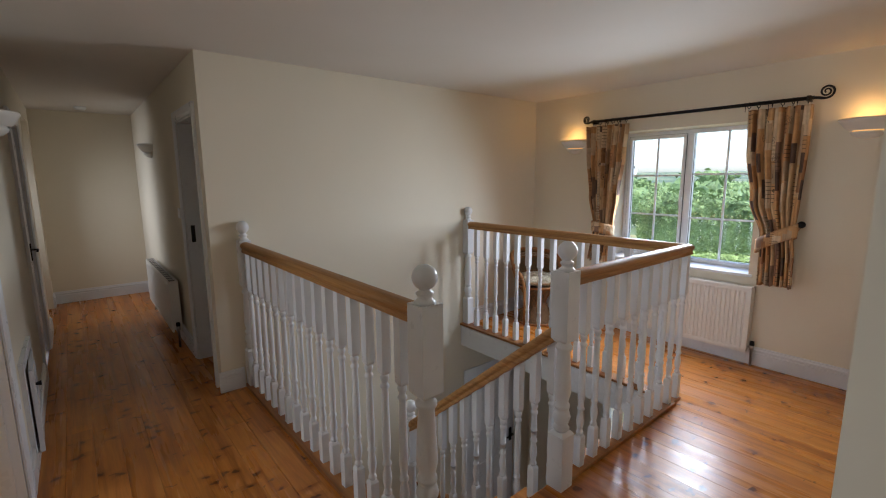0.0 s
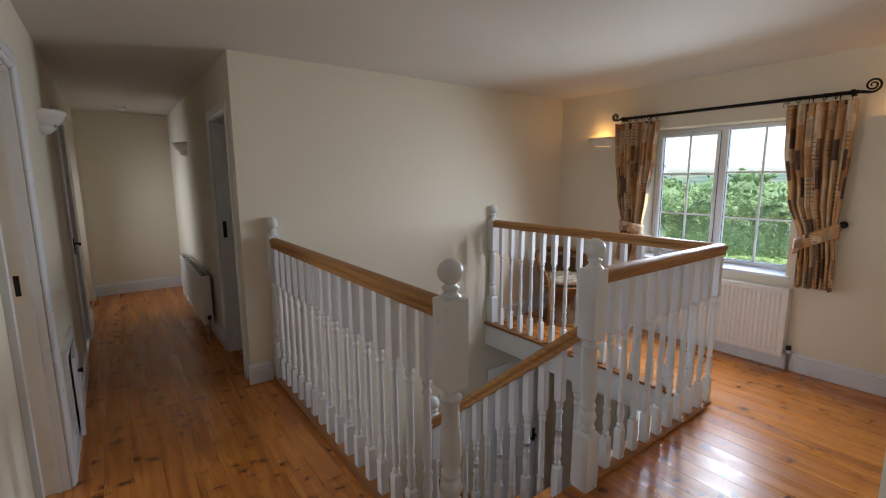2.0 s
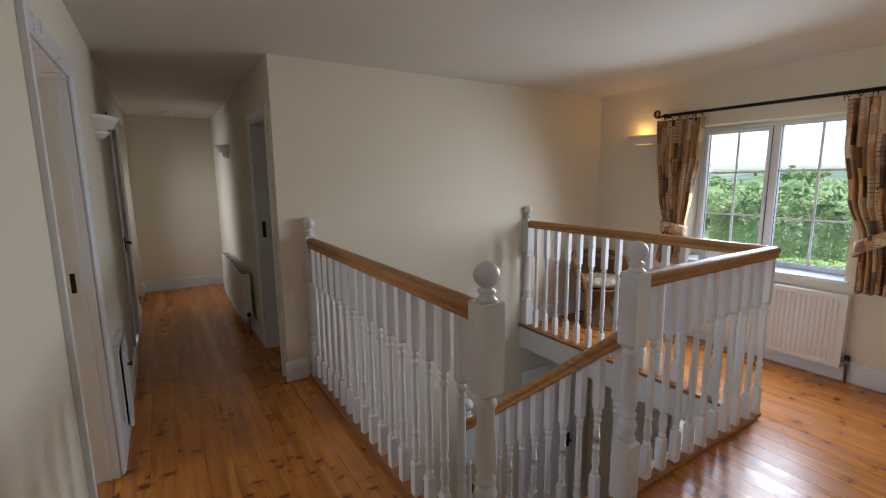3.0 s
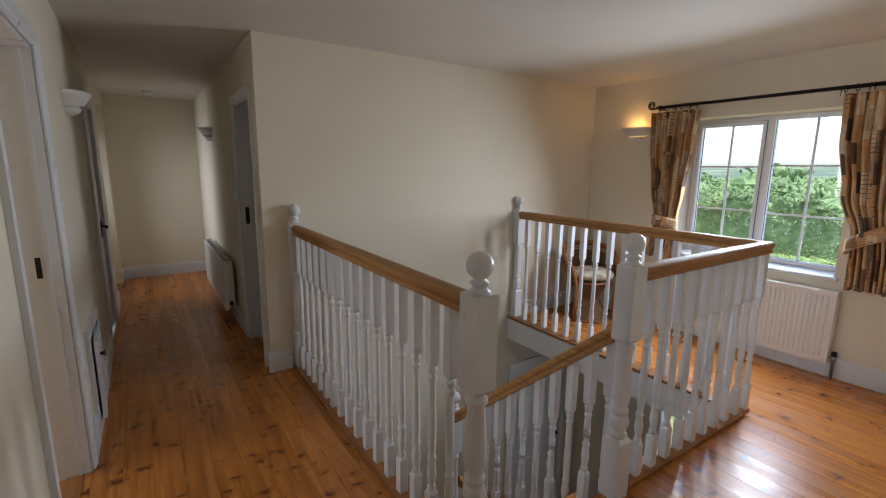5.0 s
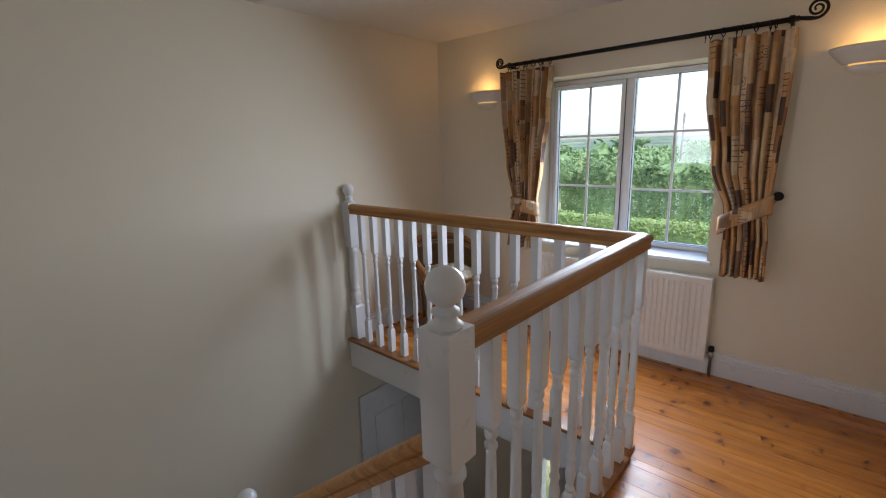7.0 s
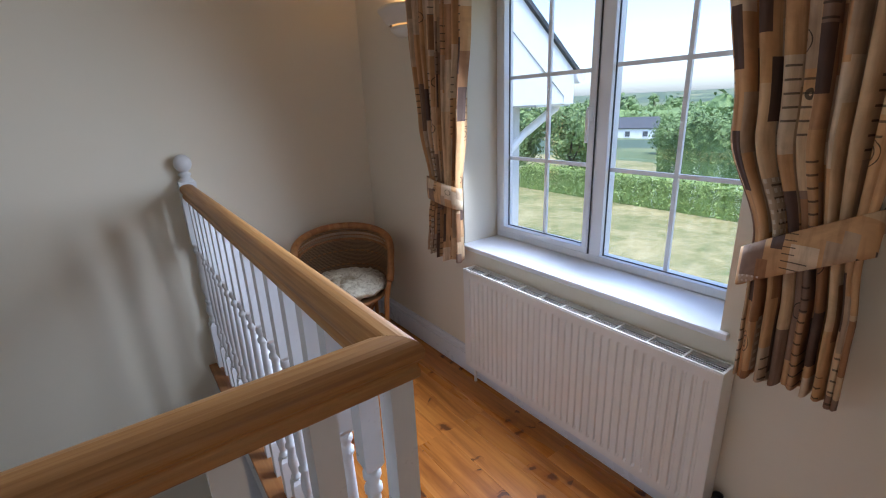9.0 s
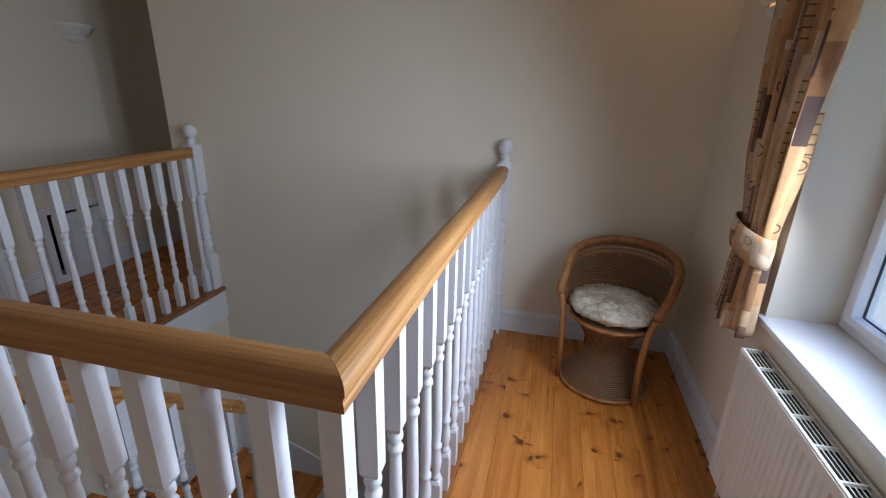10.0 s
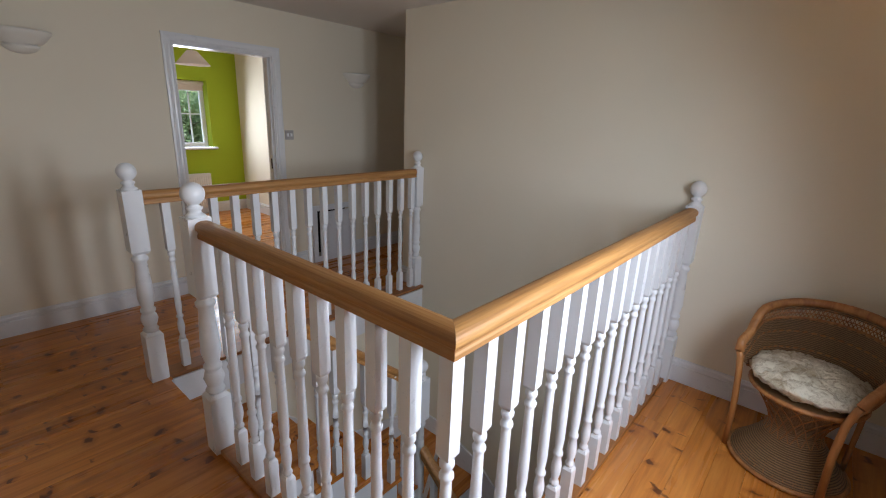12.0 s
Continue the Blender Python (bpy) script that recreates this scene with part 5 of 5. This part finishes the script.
part("shelf_top", boxes((-0.21, -0.175, 0.3855, 0.21, 0.175, 0.41), bev=0.006), BLUEPAINT, cab)
part("upper_body", boxes((-0.19, -0.145, 0.4105, 0.12, 0.145, 0.745)), BLUEPAINT, cab)
part("top", boxes((-0.21, -0.175, 0.7455, 0.15, 0.175, 0.772), bev=0.006), BLUEPAINT, cab)
for z0, z1 in ((0.075, 0.22), (0.23, 0.375)):
    dr = part("drawer", boxes((0.1905, -0.145, z0, 0.205, 0.145, z1), bev=0.003), BLUEPAINT, cab)
    part("knob", tube([(0.205, 0, (z0 + z1) / 2), (0.225, 0, (z0 + z1) / 2)], [0.006, 0.012], 8), BLUEPAINT, dr)
vs = thing("vase", (-3.02, -0.06, 0.7725), "cream glazed vase with brown markings on the cabinet", "vase")
vp = [(0.040, 0), (0.043, 0.006), (0.036, 0.02), (0.062, 0.075), (0.068, 0.11), (0.055, 0.15), (0.040, 0.18), (0.046, 0.20), (0.062, 0.225), (0.058, 0.225), (0.036, 0.18)]
part("body", lathe(vp, 24), VASE, vs)
part("marking", boxes((0.052, -0.045, 0.09, 0.069, 0.045, 0.102), (0.050, -0.008, 0.05, 0.0695, 0.008, 0.15)), VASEMARK, vs, "brown cross-shaped marking")
bed = thing("bed", (-2.35, -1.35, 0), "dark wooden bed with a gold patterned quilt", "bed")
part("mattress", boxes((-0.95, -0.75, 0.25, 0.9, 0.75, 0.48), bev=0.05), FARWHITE, bed)
qb = boxes((-0.60, -0.80, 0.20, 0.93, 0.80, 0.545), bev=0.07)
part("quilt", qb, QUILT, bed, "gold patterned quilt")
for sx in (-0.98, 0.98):
    for sy in (-0.80, 0.80):
        h = 1.02 if sx < 0 else 0.75
        part("bed_post", lathe([(0.035, 0.002), (0.035, h - 0.16), (0.022, h - 0.14), (0.034, h - 0.10), (0.022, h - 0.07), (0.040, h - 0.035), (0.03, h - 0.008), (0.005, h)], 16, at=(sx, sy, 0)), BLUEPAINT, bed)
part("headboard", boxes((-1.0, -0.765, 0.3, -0.96, 0.765, 0.92), bev=0.01), BLUEPAINT, bed)
part("side_rail", boxes((-0.94, 0.755, 0.18, 0.94, 0.785, 0.32)), BLUEPAINT, bed)
part("side_rail", boxes((-0.94, -0.785, 0.18, 0.94, -0.755, 0.32)), BLUEPAINT, bed)
pl = thing("pendant_lamp", (-1.85, -0.20, 0), "black drum lampshade with a gold rim hanging from the ceiling", "pendant lamp")
part("cord", tube([(0, 0, 2.16), (0, 0, ZC - 0.002)], 0.004, 6), IRON, pl)
sh = part("shade", lathe([(0.20, 1.96), (0.165, 2.17)], 32, close=False), BLACKCLOTH, pl, "black drum shade")
sh.modifiers.new("thickness", "SOLIDIFY").thickness = 0.004
part("rim", tube([(0.201 * math.cos(2 * math.pi * i / 32), 0.201 * math.sin(2 * math.pi * i / 32), 1.96) for i in range(32)], 0.005, 6, closed=True), BRASS, pl, "gold rim")

# ---------------------------------------------------------------- outside
GZ = -2.8


def ground_height(x, y):
    d = max(0.0, x - 32) if x > 0 else max(0.0, -x - 40)
    h = -0.045 * min(d, 45) - 0.006 * min(d, 200) + max(0.0, d - 200) * 0.015
    h += 2.2 * noise.noise(Vector((x * 0.012, y * 0.012, 3))) * min(1, d / 60)
    return GZ + min(h, 34 + 9 * noise.noise(Vector((x * 0.003, y * 0.004, 9))))


xs = [-1500, -700, -300, -150, -80, -40, -20, -8, 0, 8, 16, 24, 32, 45, 60, 80] + [80 + 30 * i for i in range(1, 24)] + [900, 1200, 1600]
ys = [-1600, -900, -500] + [-320 + 32 * i for i in range(0, 26)] + [700, 1100, 1700]
gb = bmesh.new()
gr = [[gb.verts.new((x, y, ground_height(x, y))) for y in ys] for x in xs]
for a, b in zip(gr, gr[1:]):
    for i in range(len(ys) - 1):
        gb.faces.new((a[i], b[i], b[i + 1], a[i + 1])).smooth = True
structure("ground", gb, GROUND, "dry mown lawn with green fields and low hills beyond")


def leafy(bm, count, pick, size, rnd):
    """Small leaf faces, each turned at random, at the places that pick gives."""
    for _ in range(count):
        p, n = pick()
        n = (n + Vector((rnd.uniform(-1, 1), rnd.uniform(-1, 1), rnd.uniform(-0.6, 1))) * 0.8).normalized()
        u = n.orthogonal().normalized()
        u.rotate(Matrix.Rotation(rnd.uniform(0, 6.28), 3, n))
        w = n.cross(u)
        s = size * rnd.uniform(0.6, 1.4)
        bm.faces.new([bm.verts.new(p + a * s * u + b * s * w + c * s * n) for a, b, c in ((-1, 0, 0), (0, -0.45, 0.12), (1, 0, -0.1), (0, 0.45, 0.12))])


def hedge(x0, x1, y0, y1, h, mat, count, size, seed, label, z=GZ, rough=0.16):
    rnd = random.Random(seed)
    ob = thing("hedge", ((x0 + x1) / 2, (y0 + y1) / 2, z), label, "hedge")
    ax, ay = (x1 - x0) / 2, (y1 - y0) / 2
    core = bmesh.new()
    n, m = max(6, int(ay * 2 / 0.35)), 12
    rows = []
    for i in range(n + 1):
        y = -ay + 2 * ay * i / n
        row = []
        for k in range(m):
            a = math.pi * k / (m - 1)
            cx, cz = math.cos(a), math.sin(a)
            px = ax * (abs(cx) ** 0.35) * (1 if cx > 0 else -1)
            pz = h * (cz ** 0.35 if cz > 0 else 0)
            w = noise.fractal(Vector((px * 0.9 + seed, y * 0.9, pz * 0.9)), 0.8, 2, 4) * rough * 2
            row.append(core.verts.new((px * (1 + w * 0.4) - 0.0, y, max(0, pz * (1 + w * 0.5) - 0.06))))
        rows.append(row)
    for a, b in zip(rows, rows[1:]):
        for k in range(m - 1):
            core.faces.new((a[k], a[k + 1], b[k + 1], b[k])).smooth = True
    part("core", core, mat, ob)

    def pick():
        i, k = rnd.randrange(n), rnd.randrange(m - 1)
        if rnd.random() < 0.75 and k < 4: k = m - 2 - k
        a, b, c = rows_co[i][k], rows_co[i + 1][k], rows_co[i][k + 1]
        nn = (b - a).cross(c - a)
        nn = nn.normalized() if nn.length > 0 else Vector((0, 0, 1))
        p = a + (b - a) * rnd.random() + (c - a) * rnd.random()
        return p + Vector((p.x, 0, p.z * 0.6)).normalized() * rnd.uniform(0, size * 1.4), nn

    lv = bmesh.new()
    rows_co = []
    for i in range(n + 1):
        y = -ay + 2 * ay * i / n
        r = []
        for k in range(m):
            a = math.pi * k / (m - 1)
            cx, cz = math.cos(a), math.sin(a)
            px = ax * (abs(cx) ** 0.35) * (1 if cx > 0 else -1)
            pz = h * (cz ** 0.35 if cz > 0 else 0)
            w = noise.fractal(Vector((px * 0.9 + seed, y * 0.9, pz * 0.9)), 0.8, 2, 4) * rough * 2
            r.append(Vector((px * (1 + w * 0.4), y, max(0, pz * (1 + w * 0.5) - 0.06))))
        rows_co.append(r)
    leafy(lv, count, pick, size, rnd)
    tagged(part("leaves", lv, mat, ob), kind="stuff")
    return ob


hedge(19.7, 20.9, -14, 17, 1.15, LEAF_L, 16000, 0.075, 3, "low clipped bright green garden hedge", rough=0.06)
hedge(25.0, 29.0, -20, 12.7, 2.95, LEAF_D, 42000, 0.085, 8, "tall dense dark green hedge behind the lawn", rough=0.2)
hedge(-9.5, -8.3, -9, 2.5, 4.25, LEAF_SUNLIT, 26000, 0.045, 21, "tall yellow-green hedge behind the house, leaves brightened as if sunlit", rough=0.06)


def tree(x, y, h, r, seed, label, z=None, mat=LEAF_M, count=5200, size=0.125):
    rnd = random.Random(seed)
    z = ground_height(x, y) if z is None else z
    ob = thing("tree", (x, y, z), label, "tree", "field trees")
    tk = tube([(0, 0, -0.1), (0.05 * h * rnd.uniform(-0.4, 0.4), 0, h * 0.35), (0, 0.02 * h, h * 0.7)], [0.035 * h, 0.024 * h, 0.008 * h], 8)
    clumps = []
    for i in range(9):
        a = rnd.uniform(0, 6.28)
        q = rnd.uniform(0.35, 0.9)
        c = Vector((math.cos(a) * r * rnd.uniform(0.2, 0.75), math.sin(a) * r * rnd.uniform(0.2, 0.75), h * q))
        clumps.append((c, r * rnd.uniform(0.35, 0.6)))
        tube([(0, 0, h * 0.3), tuple(c * 0.6 + Vector((0, 0, h * 0.14))), tuple(c)], [0.012 * h, 0.008 * h, 0.003 * h], 5, tk)
    part("trunk", tk, BARK, ob)

    def pick():
        c, rr = rnd.choice(clumps)
        d = Vector((rnd.gauss(0, 1), rnd.gauss(0, 1), rnd.gauss(0, 1))).normalized()
        return c + d * rr * rnd.uniform(0.50, 1.12), d

    cr = bmesh.new()
    leafy(cr, count, pick, size, rnd)
    for c, rr in clumps:
        g = bmesh.ops.create_icosphere(cr, subdivisions=2, radius=rr * 0.62)
        for v in g["verts"]:
            v.co = c + v.co * (1 + 0.35 * noise.noise(v.co * 1.5 + c))
    part("crown", cr, mat, ob)
    return ob


tree(21.6, 15.3, 3.7, 1.8, 5, "bushy green tree beside the lawn", GZ, count=6500, size=0.11)
tree(20.8, 18.6, 3.9, 2.0, 25, "bushy green tree beside the lawn", GZ, count=6500, size=0.11)
tree(33, 12, 2.6, 2.2, 6, "rounded green bush behind the hedge")
tree(36, 6, 2.5, 2.4, 7, "rounded green bush behind the hedge")
tree(36, 15.2, 2.7, 2.5, 31, "rounded green bush behind the hedge")
tree(39, 18.2, 2.9, 2.6, 32, "rounded green bush behind the hedge")
tree(33.5, 13.6, 2.4, 2.0, 33, "rounded green bush behind the hedge")
tree(34, -1, 2.6, 2.4, 17, "rounded green bush behind the hedge")
tree(-8.6, 4.8, 5.2, 2.4, 9, "leafy tree outside the small window", GZ, LEAF_M, 12000, 0.06)
tree(-9.2, 7.3, 5.6, 2.3, 10, "leafy tree outside the small window", GZ, LEAF_M, 12000, 0.06)
rnd = random.Random(4)
for i in range(34):
    x = rnd.uniform(70, 330)
    y = rnd.uniform(-0.25, 0.75) * x
    tree(x, y, rnd.uniform(5, 9), rnd.uniform(3.5, 6.5), 40 + i, "distant dark green tree in the fields", mat=LEAF_D, count=160, size=0.8)
for i in range(9):
    x = 90 + i * 33
    y0 = rnd.uniform(-60, 10)
    hedge(x, x + 4.5, y0, y0 + rnd.uniform(70, 150), rnd.uniform(2.5, 4.5), LEAF_D, 500, 0.7, 60 + i, "distant dark green hedgerow between fields", z=ground_height(x, y0 + 45) - 1.0, rough=0.5)

# the wing of the house that stands out beside the window
wing = thing("house_wing", (4.505, 3.45, GZ), "white roughcast wing of the house with white bargeboards", "house")
part("wall", boxes((0.0, 0.0, 0, 1.17, 0.3, 4.35), (0.87, 0.3005, 0, 1.17, 5.5, 4.35)), RENDER, wing, "white roughcast wall")
sl = 0.77
ex, ez = 1.52, 4.47


def barge(u):
    return ez - sl * (u - ex)


part("gable", prism([(-0.02, 4.3505), (1.17, 4.3505), (1.17, barge(1.17) - 0.12), (-0.02, barge(-0.02) - 0.12)], 0.05, 0.25, to=lambda u, v, w: (u, w, v)), RENDER, wing)
part("bargeboard", prism([(-0.1, barge(-0.1) - 0.30), (ex - 0.12, barge(ex - 0.12) - 0.30), (ex - 0.12, ez - 0.27), (ex, ez - 0.27), (ex, ez - 0.02), (-0.1, barge(-0.1) - 0.02)], -0.272, -0.245, to=lambda u, v, w: (u, w, v)), UPVC, wing, "white bargeboard")
part("soffit", prism([(-0.1, barge(-0.1) - 0.29), (ex - 0.35, barge(ex - 0.35) - 0.29), (ex - 0.35, barge(ex - 0.35) - 0.26), (-0.1, barge(-0.1) - 0.26)], -0.2445, 0.0, to=lambda u, v, w: (u, w, v)), UPVC, wing, "white soffit")
part("eaves_panel", prism([(0.80, ez - 0.268), (ex - 0.045, ez - 0.268), (0.80, barge(0.80) - 0.301)], -0.262, -0.246, to=lambda u, v, w: (u, w, v)), UPVC, wing, "white boarded end of the eaves")
part("soffit_box", boxes((1.10, -0.2445, ez - 0.285, ex - 0.005, 5.5, ez - 0.262), (ex - 0.03, -0.2445, ez - 0.2615, ex - 0.005, 5.5, ez - 0.08)), UPVC, wing, "white boxed eaves")
part("roof", prism([(-0.4, barge(-0.4) - 0.015), (ex + 0.05, barge(ex + 0.05) - 0.015), (ex + 0.05, barge(ex + 0.05) + 0.02), (-0.4, barge(-0.4) + 0.03)], -0.30, 5.5, to=lambda u, v, w: (u, w, v)), SLATE, wing, "grey slate roof")
gut = tube([(ex + 0.06, -0.30, ez - 0.06), (ex + 0.06, 5.4, ez - 0.06)], 0.055, 12)
part("gutter", gut, UPVC, wing, "white gutter")
part("downpipe", tube([(ex + 0.02, -0.16, ez - 0.12), (ex - 0.02, -0.10, ez - 0.30), (1.22, 0.02, ez - 0.52), (1.12, -0.05, ez - 0.66), (1.12, -0.05, 0.05)][:3] + [(0.95, -0.05, ez - 0.66), (0.55, -0.05, ez - 0.78)], 0.036, 10), UPVC, wing, "white slanting downpipe")

# house across the field
fh = thing("farmhouse", (73.0, 43.0, ground_height(73, 43) - 0.15), "white farmhouse with a grey slate roof and a red door", "house", turn=-62)
fh.scale = (0.8, 0.8, 0.8)
part("wall", boxes((-4.4, -2.8, -0.5, 4.4, 2.8, 2.5)), FARWHITE, fh)
gable = prism([(-2.8, 2.501), (2.8, 2.501), (0, 4.3)], -4.4, 4.4, to=lambda u, v, w: (w, u, v))
part("gable", gable, STONEWALL, fh)
rf = bmesh.new()
for s in (-1, 1):
    prism([(s * 3.1, 2.40), (0, 4.42), (0, 4.58), (s * 3.15, 2.55)], -4.7, 4.7, rf, to=lambda u, v, w: (w, u, v))
part("roof", rf, SLATE, fh, "grey slate roof")
part("stone_end", boxes((-4.46, -2.79, -0.5, -4.401, 2.79, 2.5)), STONEWALL, fh, "grey stone gable end")
part("door", boxes((-4.53, -1.5, 0, -4.461, 1.5, 1.9)), RED, fh, "wide red door")
for x in (-1.5, 1.8):
    wd = part("window", boxes((x, -2.86, 0.9, x + 0.9, -2.801, 1.9)), SLATE, fh)
    part("sill", boxes((x - 0.08, -2.92, 0.82, x + 0.98, -2.801, 0.899)), FARWHITE, wd)
pole = thing("utility_pole", (44, 11.2, ground_height(44, 11.2)), "weathered wooden utility pole in the field", "utility pole")
part("post", tube([(0, 0, -0.3), (0, 0, 6.9)], [0.13, 0.09], 10), POLEWOOD, pole)
part("insulator", lathe([(0.03, 6.9), (0.05, 6.95), (0.03, 7.02)], 8), POLEWOOD, pole)

# ---------------------------------------------------------------- floorboards
W, T, GAP = 0.127, 0.0215, 0.0003
rnd = random.Random(12)
made = {}


def board(x0, x1, y0, y1):
    """A pine board with eased edges; alike boards share a mesh."""
    key = (round(x1 - x0, 4), round(y1 - y0, 4))
    if key not in made:
        w, l = (x1 - x0) / 2 - GAP, (y1 - y0) / 2 - GAP * 0.6
        bm = bmesh.new()
        e = 0.0006
        prof = [(-w, -T), (w, -T), (w, -e), (w - e, 0), (-w + e, 0), (-w, -e)]
        sweep(prof, [lambda u, v, s=s: Vector((u, s * l, v)) for s in (-1, 1)], bm)
        made[key] = mesh_of("floorboard", bm, PINE)
    ob = new("floorboard", made[key])
    ob.parent = floor
    ob.location = ((x0 + x1) / 2, (y0 + y1) / 2, 0)


def run(x0, x1, y0, y1):
    y, k = y0, 0
    while y < y1 - 1e-6:
        n = y1 if y1 - y < 3.2 else y + rnd.choice((1.6, 2.0, 2.4, 2.8))
        if y1 - n < 0.5: n = y1
        board(x0, x1, y, n)
        y = n


def spans(xm):
    """The stretches of floor along y at xm."""
    if xm < WX0 - 0.001:
        lo = -1.40 if xm < 0.60 else YS
        return [(lo, YEND)] if xm < XC else [(YS, YN)]
    if xm < WX1:
        return [(YS, WY0 - 0.001)]
    return [(YS, YN)]


edges = sorted({XW, XC, WX0, WX1, XE, 0.60, *[XW + W * i for i in range(1, 36)]})
edges = [e for i, e in enumerate(edges) if i == 0 or e - edges[i - 1] > 0.006]
for a, b in zip(edges, edges[1:]):
    if b > XE + 0.001: break
    for y0, y1 in spans((a + b) / 2):
        run(a, b, y0, y1)
# boards of the bedrooms beyond the doorways
x = -3.40
while x < XW - 0.135:
    n = min(x + W, XW - 0.001)
    if n > XW - 0.20: n = XW - 0.1305
    run(x, n, -2.6, GS - 0.13)
    run(x, n, GS, GN)
    x = n
for y0, y1 in ((-0.478, 0.293), (1.942, 2.718), (6.0, 7.05)):
    board(XW - 0.1305, XW, y0, y1)
for i in range(5):
    board(XC + 0.13 * i, XC + 0.13 * (i + 1), YN + 0.14 if i else 3.572, 5.4 if i else 4.178)
for i in range(7):
    board(-1.40 + 0.14 * i, -1.40 + 0.14 * (i + 1), 6.0, 7.05)
